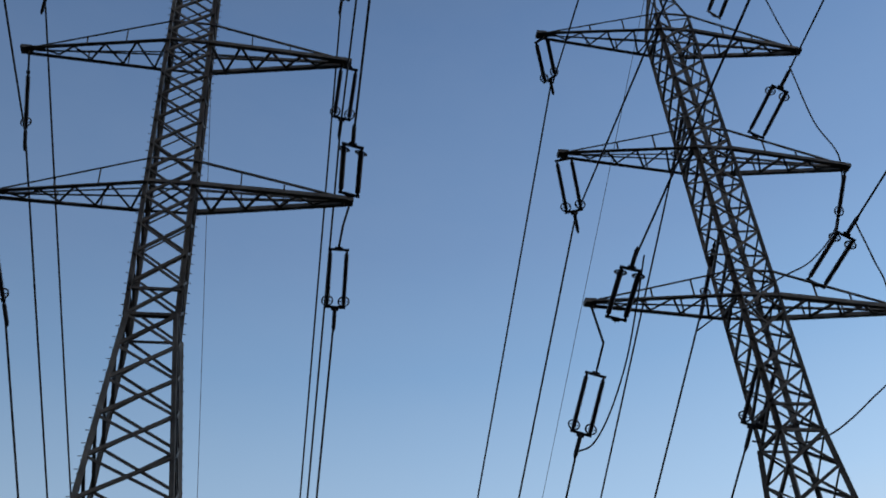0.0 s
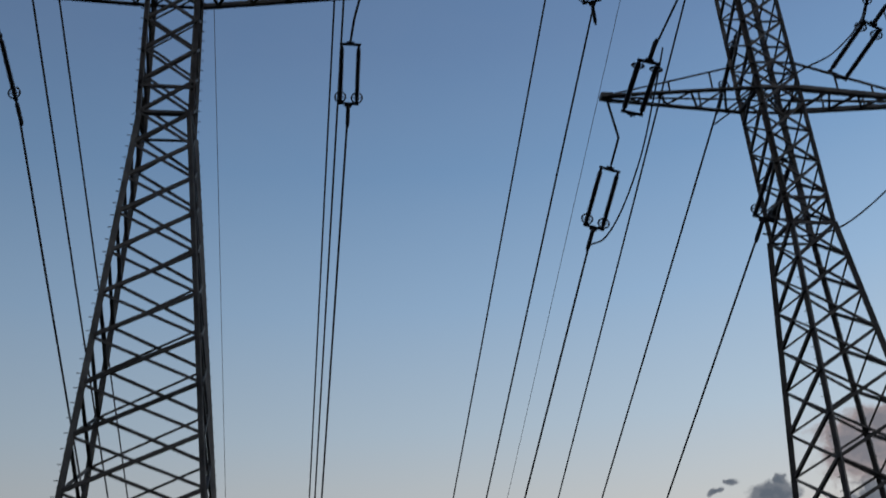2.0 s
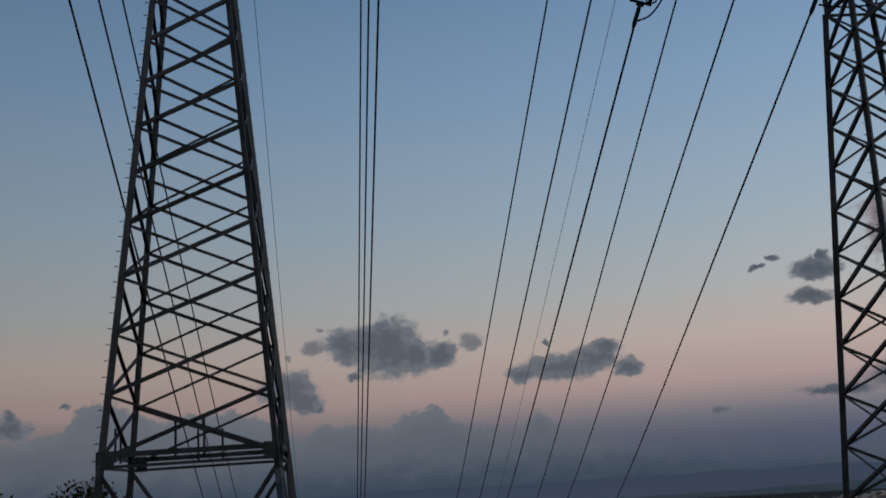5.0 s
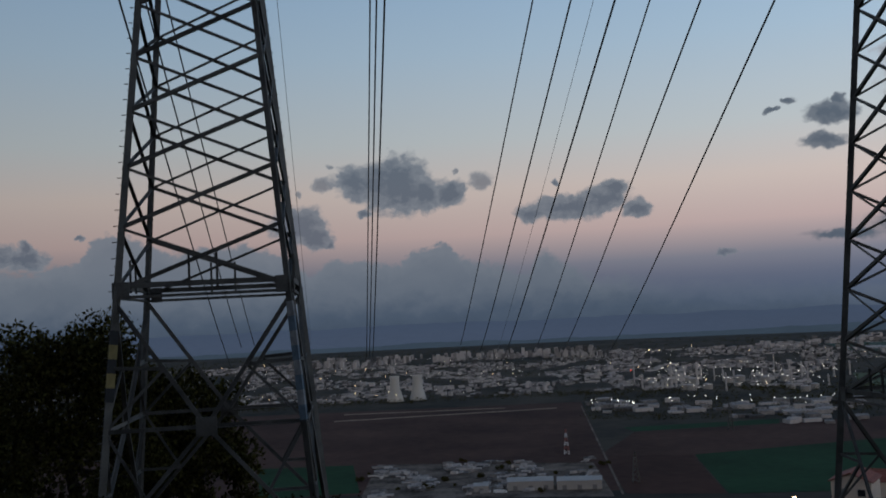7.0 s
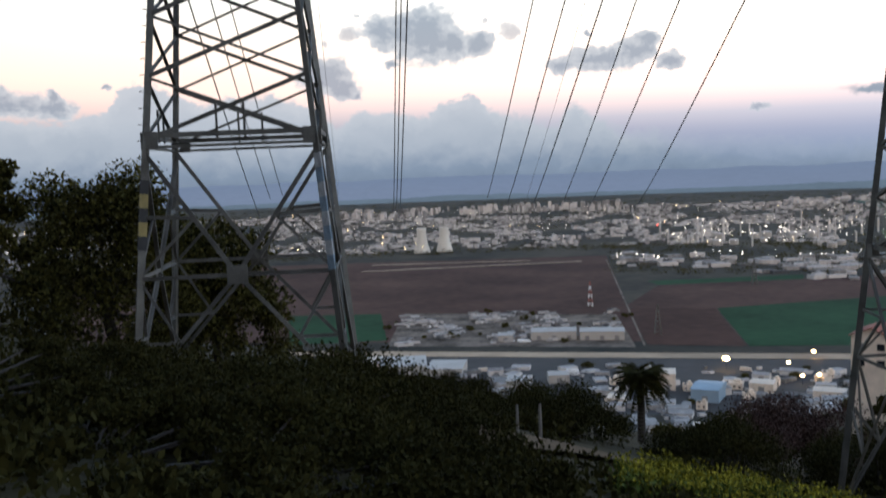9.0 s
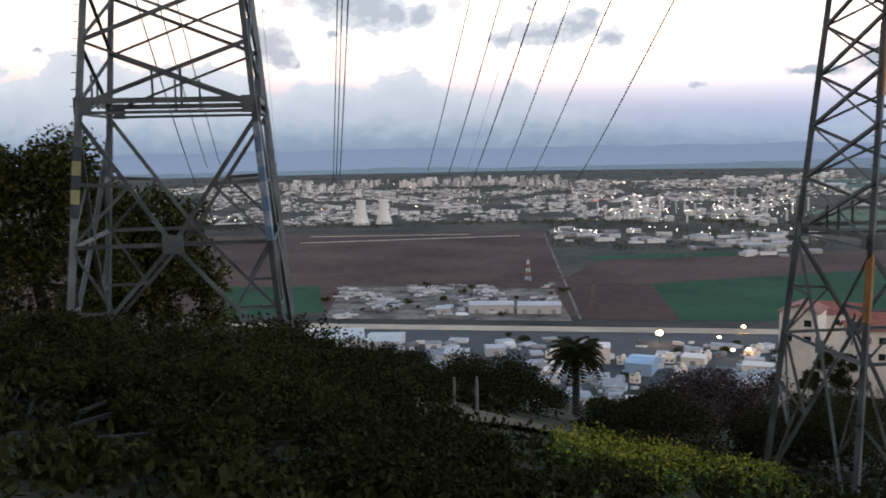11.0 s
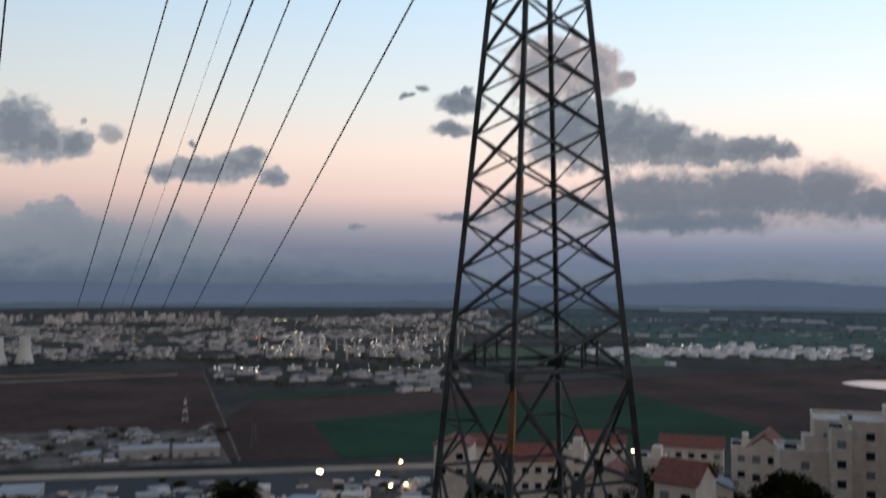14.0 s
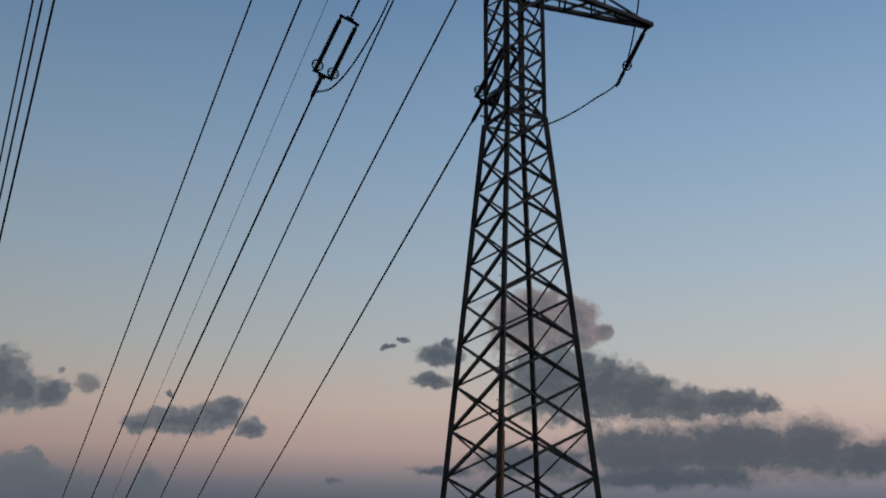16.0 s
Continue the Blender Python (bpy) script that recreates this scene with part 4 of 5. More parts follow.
# trees on the far side of the track
for az, dist, top_el, wide, n in ((-9.6, 36, -12.1, 2.6, 7000), (-6.2, 38, -12.2, 2.7, 7000), (-3.2, 36, -12.45, 2.4, 6000), (-0.8, 38, -12.9, 2.3, 6500), (1.7, 36, -12.7, 1.9, 5000),
                                  (3.7, 40, -13.9, 1.5, 5000), (9.4, 38, -15.0, 1.7, 6000), (11.6, 36, -14.3, 1.8, 5500), (-13.2, 36, -11.9, 2.4, 7000)):
    bush(az, dist, top_el, wide, n * 2, "dark bushy tree beyond the dirt track", size=0.095, clumps=22)
for az, dist, top_el, wide, n in ((14.2, 46, -12.5, 2.6, 8000), (17.0, 48, -12.9, 2.4, 7000), (12.6, 42, -13.8, 1.8, 5000)):
    bush(az, dist, top_el, wide, n, "reddish half-bare shrub on the slope", LEAFRED, 0.13)
# trees among the houses
for az, dist, top_el, wide, n in ((37.9, 92, -10.5, 3.4, 12000), (34.4, 105, -13.6, 3.4, 5000), (40.5, 84, -13.2, 4.5, 7000), (29.6, 150, -10.9, 3.6, 5000), (33.9, 185, -10.3, 4.0, 5000),
                                  (20.6, 165, -11.7, 2.6, 4000), (25.2, 130, -14.0, 3.2, 4500), (18.0, 300, -11.3, 4.0, 3500), (30.5, 190, -10.7, 3.0, 3500), (28.9, 120, -13.9, 2.2, 3500),
                                  (22.0, 118, -14.2, 2.6, 3500), (30.2, 128, -12.9, 2.2, 5000), (33.2, 126, -13.2, 2.6, 6000), (34.9, 140, -12.2, 2.2, 5000), (27.0, 138, -12.9, 2.0, 4500), (24.9, 160, -11.6, 1.8, 4500),
                                  (21.6, 168, -11.8, 2.2, 5000), (19.6, 150, -13.2, 2.0, 4500), (36.2, 118, -12.6, 3.0, 7000), (39.3, 110, -12.6, 3.4, 8000), (32.7, 165, -11.4, 1.6, 4000), (28.9, 175, -10.6, 1.6, 4500), (31.8, 75, -15.0, 3.2, 5000), (43.5, 100, -12.6, 4.5, 6000)):
    bush(az, dist, top_el, wide, n, "dark rounded garden tree beside houses", size=0.3, name="tree", clumps=12)


def scrub():
    """Low growth over the whole hillside."""
    centres, radii = [], []
    while len(centres) < 1500:
        az, dist = rng.uniform(-40, 52), 26 + 150 * rng.random() ** 1.6
        p = spot(az, dist)
        r = 0.5 + 0.012 * dist + 0.5 * rng.random()
        if 16.5 < az < 32 and dist < 40:
            r *= 0.45
        if az < 20 and dist < 110:
            r *= 0.6
        if (2.0 < az < 11 and dist > 40) or (dist < 29 and az < 12) or (4.8 < az < 8.2 and dist < 60):
            continue
        centres.append((p.x, p.y, p.z + r * 0.3))
        radii.append((r * 1.3, r * 1.3, r * 0.8))
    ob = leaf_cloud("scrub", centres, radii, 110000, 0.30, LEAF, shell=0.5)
    tagged(ob, "dark low scrub covering the hillside", "scrub", kind="stuff")
    centres, radii = [], []
    while len(centres) < 420:
        az, dist = rng.uniform(-36, 48), rng.uniform(5.5, 26)
        if abs(dist - 16.4 - 0.27 * (az + 10)) < 3.3 and -11 < az < 33:
            continue
        p = spot(az, dist)
        centres.append((p.x, p.y, p.z + 0.02))
        radii.append((0.55, 0.55, 0.26))
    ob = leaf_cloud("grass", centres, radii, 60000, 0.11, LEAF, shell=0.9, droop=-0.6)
    tagged(ob, "rough dark grass and weeds on the slope", "grass", kind="stuff")


scrub()


def mustard():
    """A strip of flowering mustard along the near side of the track."""
    stems_v, stems_f = [], []
    heads, sizes = [], []
    for i in range(1700):
        az = rng.triangular(4.6, 10.5, 19.5)
        edge = 14.6 + 0.28 * (az - 3)
        dist = edge - 0.2 - abs(rng.normal()) * 1.5
        if dist < 10.0 + 0.25 * abs(az - 9):
            continue
        p = spot(az, dist)
        if noise.noise((p.x * 0.8, p.y * 0.8, 8)) < 0.02 - 0.2 * rng.random():
            continue
        clump = 0.6 + 0.4 * noise.noise((p.x * 0.6, p.y * 0.6, 3))
        h = (0.16 + 0.26 * rng.random()) * (0.4 + clump)
        top = p + Vector((rng.normal() * 0.07, rng.normal() * 0.07, h))
        k = len(stems_v)
        w = 0.012
        stems_v += [p + Vector((-w, 0, 0)), p + Vector((w, 0, 0)), top]
        stems_f.append((k, k + 1, k + 2))
        heads.append(tuple(top))
        sizes.append((0.09, 0.09, 0.10 + 0.05 * rng.random()))
        for j in range(2):
            heads.append(tuple(p.lerp(top, 0.5 + 0.35 * rng.random()) + Vector((rng.normal() * 0.08, rng.normal() * 0.08, 0))))
            sizes.append((0.10, 0.10, 0.09))
    thing = new("mustard_patch")
    tagged(thing, "strip of yellow-flowering mustard beside the dirt track", "wildflowers", kind="stuff")
    mesh_object("stems", stems_v, stems_f, STEM, thing)
    leaf_cloud("blossom", heads, sizes, 15000, 0.055, MUSTARD, thing, shell=0.9)
    low = [(h[0], h[1], h[2] - 0.28) for h in heads[::3]]
    leaf_cloud("leaves", low, [(0.2, 0.2, 0.22)] * len(low), 30000, 0.09, STEM, thing, shell=0.9)


mustard()


def palm(az, dist, height, reach):
    base = spot(az, dist, -0.1)
    thing = new("palm_tree")
    thing.matrix_basis = Matrix.Translation(base)
    tagged(thing, "short palm tree with a full dark crown", "palm tree")
    bm = bmesh.new()
    prof = []
    n = 18
    for i in range(n):
        z = height * i / n
        prof += [(0.24 - 0.06 * i / n, z), (0.29 - 0.06 * i / n, z + height / n * 0.6)]
    lathe(bm, prof, Matrix(), 10)
    part("trunk", bm, BARK, thing)
    count = 64
    for f in range(count):
        a = f * 2.399
        rise = 1.25 - 1.9 * f / count
        verts, faces = [], []
        prev = None
        out = Vector((math.cos(a), math.sin(a), 0))
        side = Vector((-math.sin(a), math.cos(a), 0))
        m = 12
        for i in range(m + 1):
            u = i / m
            c = out * reach * u * math.cos(rise * 0.6) + Vector((0, 0, height + reach * (math.sin(rise) * u - 0.55 * u * u)))
            w = 0.03 * (1 - u) + 0.008
            k = len(verts)
            verts += [c - side * w, c + side * w]
            if i:
                faces.append((k - 2, k - 1, k + 1, k))
            ln = reach * 0.34 * math.sin(math.pi * (0.12 + 0.8 * u))
            for s in (-1, 1):
                k = len(verts)
                tip = c + side * s * ln + out * ln * 0.45 - Vector((0, 0, ln * 0.45))
                verts += [c, c + out * 0.16, tip]
                faces.append((k, k + 1, k + 2))
        mesh_object("frond", verts, faces, LEAF, thing)


palm(6.5, 60.0, 1.6 + 60 * math.tan(radians(-12.3)) - spot(6.5, 60.0).z, 1.75)


def post(az, dist, height, radius):
    base = spot(az, dist, -0.2)
    bm = bmesh.new()
    lathe(bm, [(radius, 0), (radius * 0.95, height * 0.5), (radius * 0.8, height - 0.03), (radius * 0.5, height)], Matrix(), 10)
    ob = part("post", bm, POLEWOOD)
    ob.matrix_basis = Matrix.Translation(base)
    tagged(ob, "thin bleached wooden post beside the dirt track", "post", "posts by the track")


post(-0.75, 21.6, 0.95, 0.035)
post(0.6, 21.6, 1.08, 0.04)


# ---- houses on the slope ----
def block(bm, lo, hi):
    c = [(a + b) / 2 for a, b in zip(lo, hi)]
    box_mesh(bm, c, [abs(b - a) for a, b in zip(lo, hi)])


def window(parent, x, y, z, w, h, blind=False):
    """A window on a wall that faces -y at y: reveal frame, sill and pane."""
    bm = bmesh.new()
    t = 0.09
    block(bm, (x - w / 2 - t, y - 0.05, z), (x - w / 2, y + 0.06, z + h))
    block(bm, (x + w / 2, y - 0.05, z), (x + w / 2 + t, y + 0.06, z + h))
    block(bm, (x - w / 2 - t, y - 0.05, z + h), (x + w / 2 + t, y + 0.06, z + h + t))
    block(bm, (x - w / 2 - t * 2, y - 0.14, z - t), (x + w / 2 + t * 2, y + 0.06, z))
    win = part("window", bm, STONE, parent)
    bm = bmesh.new()
    block(bm, (x - w / 2, y - 0.018, z), (x + w / 2, y - 0.006, z + h))
    part("pane", bm, SHUTTER if blind else GLASS, win)


def building(az, dist, width, depth, top, roof="flat", ridge=2.4, floors=2, cols=3, wall=None, twist=0.0, label="", name="house", across=True, roofmat=None, balcony=False):
    x, y = dist * math.sin(radians(az)), dist * math.cos(radians(az))
    low = min(ground(x + i, y + j) for i in (-width / 2, width / 2) for j in (0, depth)) - 0.6
    h = top - low
    thing = new(name)
    thing.matrix_basis = Matrix.Translation((x, y, low)) @ turned(az + twist)
    tagged(thing, label, name, "houses on the slope")
    wall = wall or PLASTER
    bm = bmesh.new()
    block(bm, (-width / 2, 0, 0), (width / 2, depth, h))
    if roof == "gable" and not across:
        v = [bm.verts.new(p) for p in ((-width / 2, 0, h), (width / 2, 0, h), (0, 0, h + ridge), (-width / 2, depth, h), (width / 2, depth, h), (0, depth, h + ridge))]
        for f in ((0, 1, 2), (5, 4, 3), (0, 2, 5, 3), (1, 4, 5, 2)):
            bm.faces.new([v[i] for i in f])
    bmesh.ops.bevel(bm, geom=[e for e in bm.edges if abs(e.verts[0].co.z - e.verts[1].co.z) > 1], offset=0.05, segments=1, affect="EDGES")
    part("wall", bm, wall, thing)
    bm = bmesh.new()
    o = 0.45
    if roof == "flat":
        for lo, hi in (((-width / 2 - 0.08, -0.08, h), (width / 2 + 0.08, 0.2, h + 0.7)), ((-width / 2 - 0.08, depth - 0.2, h), (width / 2 + 0.08, depth + 0.08, h + 0.7)),
                       ((-width / 2 - 0.08, 0.2, h), (-width / 2 + 0.2, depth - 0.2, h + 0.7)), ((width / 2 - 0.2, 0.2, h), (width / 2 + 0.08, depth - 0.2, h + 0.7))):
            block(bm, lo, hi)
        block(bm, (-width / 2 + 0.2, 0.2, h), (width / 2 - 0.2, depth - 0.2, h + 0.12))
        part("parapet", bm, wall, thing)
        bm = bmesh.new()
        block(bm, (width * 0.05, depth * 0.4, h + 0.12), (width * 0.38, depth * 0.8, h + 2.4))
        part("stair_head", bm, wall, thing)
        bm = bmesh.new()
        bmesh.ops.create_cone(bm, cap_ends=True, segments=14, radius1=0.45, radius2=0.45, depth=1.1,
                              matrix=Matrix.Translation((-width * 0.25, depth * 0.5, h + 0.95)) @ Matrix.Rotation(radians(90), 4, "Y"))
        part("water_tank", bm, WHITEMETAL, thing, "white roof water tank")
        bm = bmesh.new()
        box_mesh(bm, (0, 0, 0), (1.9, 1.1, 0.08), Matrix.Translation((-width * 0.25, depth * 0.25, h + 0.75)) @ Matrix.Rotation(radians(38), 4, "X"))
        part("solar_panel", bm, GLASS, thing)
    else:
        n = 8 if dist < 200 else 5
        if across:
            block(bm, (-width / 2 - o, depth / 2 - 0.14, h + ridge + 0.05), (width / 2 + o, depth / 2 + 0.14, h + ridge + 0.2))
        else:
            block(bm, (-0.14, -o, h + ridge + 0.05), (0.14, depth + o, h + ridge + 0.2))
        top_roof = part("roof", bm, roofmat or TILE, thing)
        for s in (-1, 1):
            # rows of tiles, each lapping over the one below
            for i in range(n):
                u0, u1 = i / n, (i + 1) / n + 0.03
                if across:
                    y0, y1 = depth / 2 + s * (depth / 2 + o) * (1 - u0), depth / 2 + s * (depth / 2 + o) * (1 - u1)
                    a, b = (-width / 2 - o, y0), (width / 2 + o, y0)
                    c, d = (width / 2 + o, y1), (-width / 2 - o, y1)
                else:
                    x0, x1 = s * (width / 2 + o) * (1 - u0), s * (width / 2 + o) * (1 - u1)
                    a, b = (x0, -o), (x0, depth + o)
                    c, d = (x1, depth + o), (x1, -o)
                z0, z1 = h + ridge * u0 + 0.10, h + ridge * u1 + 0.02
                bm = bmesh.new()
                lo = [bm.verts.new((*p, zz)) for p, zz in ((a, z0), (b, z0), (c, z1), (d, z1))]
                up = [bm.verts.new((v.co.x, v.co.y, v.co.z + 0.1)) for v in lo]
                bm.faces.new(lo[::-1])
                bm.faces.new(up)
                for k in range(4):
                    j = (k + 1) % 4
                    bm.faces.new((lo[k], lo[j], up[j], up[k]))
                bmesh.ops.recalc_face_normals(bm, faces=bm.faces)
                part("roof_course", bm, roofmat or TILE, top_roof)
        if across:
            bm = bmesh.new()
            for s in (-1, 1):
                xx = s * (width / 2 - 0.06)
                v = [bm.verts.new(p) for p in ((xx - 0.06, 0, h), (xx - 0.06, depth, h), (xx - 0.06, depth / 2, h + ridge), (xx + 0.06, 0, h), (xx + 0.06, depth, h), (xx + 0.06, depth / 2, h + ridge))]
                for f in ((0, 1, 2), (5, 4, 3), (0, 3, 4, 1), (1, 4, 5, 2), (2, 5, 3, 0)):
                    bm.faces.new([v[i] for i in f])
            part("gable", bm, wall, thing)
    storey = 3.0
    for r in range(floors):
        z = h - 2.35 - r * storey
        if z < 0.5:
            break
        for c in range(cols):
            xx = (c + 0.5) / cols * width - width / 2
            w = min(1.3, width / cols * 0.5)
            slim = balcony and c == 0
            window(thing, xx, 0, z + (0.2 if slim else 0), 0.5 if slim else w, 0.7 if slim else 1.2, (r * 7 + c * 3) % 4 == 0)
            if balcony and c == cols - 1:
                bm = bmesh.new()
                block(bm, (xx - w * 0.9, -0.9, z - 0.75), (xx + w * 0.9, 0, z - 0.6))
                block(bm, (xx - w * 0.9, -0.9, z - 0.6), (xx + w * 0.9, -0.8, z + 0.15))
                part("balcony", bm, wall, thing)
    return thing


building(42.5, 168, 20.0, 12, -21.9, floors=6, cols=6, wall=STONE, balcony=True, twist=-6, label="tall stone-clad apartment block with stacked windows", name="apartment_building")
building(40.5, 161, 2.9, 5, -22.3, floors=5, cols=1, wall=STONE, twist=-6, label="slim stone-clad stair tower of an apartment block", name="stair_tower")
building(38.65, 164, 7.6, 9, -26.4, floors=1, cols=1, wall=STONE, twist=-8, label="blank cream wall of a flat-roofed apartment block", name="apartment_building")
building(36.5, 172, 4.9, 9, -27.4, "gable", 2.3, 3, 2, across=False, twist=6, label="narrow plastered house with a red gabled roof")
building(31.7, 140, 6.2, 7, -27.4, "gable", 2.7, 2, 2, twist=24, label="cream house with a steep terracotta roof")
building(33.7, 150, 6.2, 7, -29.9, "gable", 1.4, 1, 2, across=False, roofmat=SHUTTER, twist=-6, label="low plastered house with a grey roof")
building(32.6, 230, 14.0, 8, -37.6, "gable", 2.0, 1, 5, twist=3, label="long row of houses with a red roof")
building(18.9, 190, 6.8, 8, -31.9, "gable", 1.6, 2, 2, across=False, twist=12, label="white gabled house below a pylon")
building(23.6, 190, 10.0, 8, -34.4, "gable", 2.8, 2, 4, twist=-10, label="white house with a broad terracotta roof")
building(28.0, 165, 9.0, 8, -33.4, "gable", 3.0, 2, 3, across=False, twist=10, label="white gabled house with a terracotta roof")
building(20.9, 240, 9.0, 8, -40.6, "gable", 2.2, 1, 3, twist=8, label="white house with a red tiled roof")
building(27.6, 232, 11.0, 8, -37.8, "gable", 2.4, 1, 4, twist=-4, label="white terrace with red tiled roofs")
building(35.3, 195, 3.6, 7, -31.4, floors=2, cols=1, twist=0, label="narrow cream house with a flat roof")
building(25.8, 215, 6.0, 7, -37.0, floors=2, cols=2, twist=6, label="white flat-roofed house between red roofs")
building(22.1, 205, 4.5, 7, -38.0, "gable", 1.8, 1, 2, twist=-12, label="small white house with a red roof")
building(30.2, 200, 5.5, 7, -35.5, floors=2, cols=2, twist=10, label="cream flat-roofed house among trees")
def low_house(az, el, width, depth, floors, cols, wall, twist, label):
    """A one-storey house whose roof edge is seen at that elevation."""
    base = meets(az, el, 4.0, 120.0)
    dist = math.hypot(base.x, base.y)
    building(az, dist, width, depth, 1.6 + dist * math.tan(radians(el)), floors=floors, cols=cols, wall=wall, twist=twist, label=label)


low_house(11.6, -12.75, 13, 9, 1, 4, None, twist=8, label="cream flat-roofed workshop at the foot of the slope")
low_house(9.2, -12.9, 6, 7, 1, 2, None, twist=-6, label="white flat-roofed house at the foot of the slope")
low_house(12.6, -13.3, 7, 6, 1, 2, None, twist=-14, label="low cream house with a flat roof on the slope")
low_house(9.9, -13.9, 6, 5, 1, 2, STONE, twist=10, label="low stone house half hidden by shrubs")
low_house(5.0, -12.6, 6, 6, 1, 2, None, twist=-5, label="low white flat-roofed house near a palm tree")
low_house(13.9, -12.5, 6, 7, 1, 2, None, twist=9, label="low white house above reddish shrubs")
low_house(16.7, -12.0, 8, 8, 1, 3, None, twist=6, label="white flat-roofed house at the foot of the slope")
low_house(7.4, -13.3, 5, 6, 1, 2, STONE, twist=6, label="pale stone house behind a palm tree")


def street_lamp(az, el, height, big=False, colour=None):
    base = meets(az, el, height, 400.0 if az < 17 else 120.0)
    thing = new("street_lamp")
    thing.matrix_basis = Matrix.Translation(base) @ turned(az)
    tagged(thing, "lit street lamp on a thin steel pole", "street lamp", "street lamps")
    # the lantern ball grows with distance, its size standing in for glare
    size = max(0.14, base.length / 1732 * (5.0 if big else 2.6))
    bm = bmesh.new()
    lathe(bm, [(0.11, -0.3), (0.09, height * 0.5), (0.06, height)], Matrix(), 8)
    part("pole", bm, FITTING, thing)
    bm = bmesh.new()
    block(bm, (-0.06, -1.0, height - 0.02), (0.06, 0.06, height + 0.07))
    part("arm", bm, FITTING, thing)
    bm = bmesh.new()
    bmesh.ops.create_uvsphere(bm, u_segments=12, v_segments=8, radius=size, matrix=Matrix.Translation((0, -1.0, height - size * 0.6)) @ Matrix.Diagonal((1.2, 1, 0.8, 1)))
    part("lantern", bm, colour or LAMP_WARM, thing, "glowing lantern")


for az, el, height, big in ((11.32, -11.26, 9.5, True), (14.67, -11.43, 7, False), (15.41, -12.12, 7, False), (16.29, -12.05, 7, False), (16.0, -10.78, 7, False),
                            (17.73, -14.87, 5, False), (26.28, -9.71, 12, False), (25.31, -10.71, 9, False), (23.69, -13.74, 5, False), (27.53, -14.85, 4, False),
                            (28.37, -15.83, 4, False), (31.15, -10.98, 7, True), (32.4, -10.38, 7, True), (33.49, -10.26, 7, False), (29.37, -9.93, 8, False)):
    street_lamp(az, el, height, big)


# ---- works and road at the foot of the slope ----
def shed(az, dist, width, depth, height, mat, label, ridge=1.5, twist=0.0, lift=0.0, name="warehouse"):
    base = spot(az, dist, lift - 0.3)
    thing = new(name)
    thing.matrix_basis = Matrix.Translation(base) @ turned(az + twist)
    tagged(thing, label, name, "sheds on the plain")
    bm = bmesh.new()
    block(bm, (-width / 2, 0, 0), (width / 2, depth, height))
    part("wall", bm, mat, thing)
    bm = bmesh.new()
    o = 0.3
    for s in (-1, 1):
        ya, yb = depth / 2 + s * (depth / 2 + o), depth / 2
        lo = [bm.verts.new(p) for p in ((-width / 2 - o, ya, height), (width / 2 + o, ya, height), (width / 2 + o, yb, height + ridge), (-width / 2 - o, yb, height + ridge))]
        up = [bm.verts.new((v.co.x, v.co.y, v.co.z + 0.25)) for v in lo]
        bm.faces.new(lo[::-1])
        bm.faces.new(up)
        for k in range(4):
            j = (k + 1) % 4
            bm.faces.new((lo[k], lo[j], up[j], up[k]))
    bmesh.ops.recalc_face_normals(bm, faces=bm.faces)
    part("roof", bm, mat, thing)
    n = max(1, int(width / 12))
    for i in range(n):
        bm = bmesh.new()
        xx = (i + 0.5) / n * width - width / 2
        block(bm, (xx - 1.8, -0.06, 0.3), (xx + 1.8, -0.004, min(height - 1, 4.2)))
        part("door", bm, SHUTTER, thing)


shed(1.55, 825, 38, 22, 7.5, WHITEMETAL, "long white sheet-metal warehouse in a works yard")
shed(4.35, 822, 37, 22, 7.5, WHITEMETAL, "long white sheet-metal warehouse in a works yard")
shed(-1.3, 820, 12, 16, 6, WHITEMETAL, "small white shed in a works yard")
shed(-7.4, 700, 34, 40, 7, WHITEMETAL, "broad white-roofed warehouse beside the road", 1.0)
shed(-5.0, 690, 26, 34, 6, WHITEMETAL, "white-roofed warehouse beside the road", 1.0, 8)
shed(-9.6, 720, 26, 30, 6, STONE, "pale flat-roofed warehouse beside the road", 0.8)
shed(-0.7, 640, 15, 18, 7, WHITEMETAL, "white hall with a pitched roof", 1.4, 10)
shed(1.8, 660, 14, 14, 6, WHITEMETAL, "pale workshop hall beside a parking yard", 1.2, -6)
shed(10.1, 610, 17, 26, 8, BLUEMETAL, "hall with a pale blue metal roof", 1.6, 12)
shed(8.0, 640, 11, 18, 11, STONE, "grey block-like works building", 0.6)
shed(13.2, 640, 15, 14, 6, STONE, "grey works building among street lamps", 0.8, 10)
shed(5.9, 660, 12, 12, 5, STONE, "small grey works building", 0.8, -10)
shed(16.8, 600, 18, 12, 7, STONE, "pale works building beside a road bend", 0.8, 4)


for i in range(60):
    az, r = rng.uniform(-12, 22), rng.uniform(450, 700)
    pick = rng.random()
    shed(az, r, rng.uniform(6, 17), rng.uniform(6, 14), rng.uniform(2.6, 4.6), WHITEMETAL if pick < 0.15 else (CITY if pick < 0.8 else STONE),
         "white metal workshop by the road" if pick < 0.15 else ("grey rendered workshop by the road" if pick < 0.8 else "cream plastered workshop by the road"), rng.uniform(0.4, 1.6), rng.uniform(-30, 30), name="workshop")


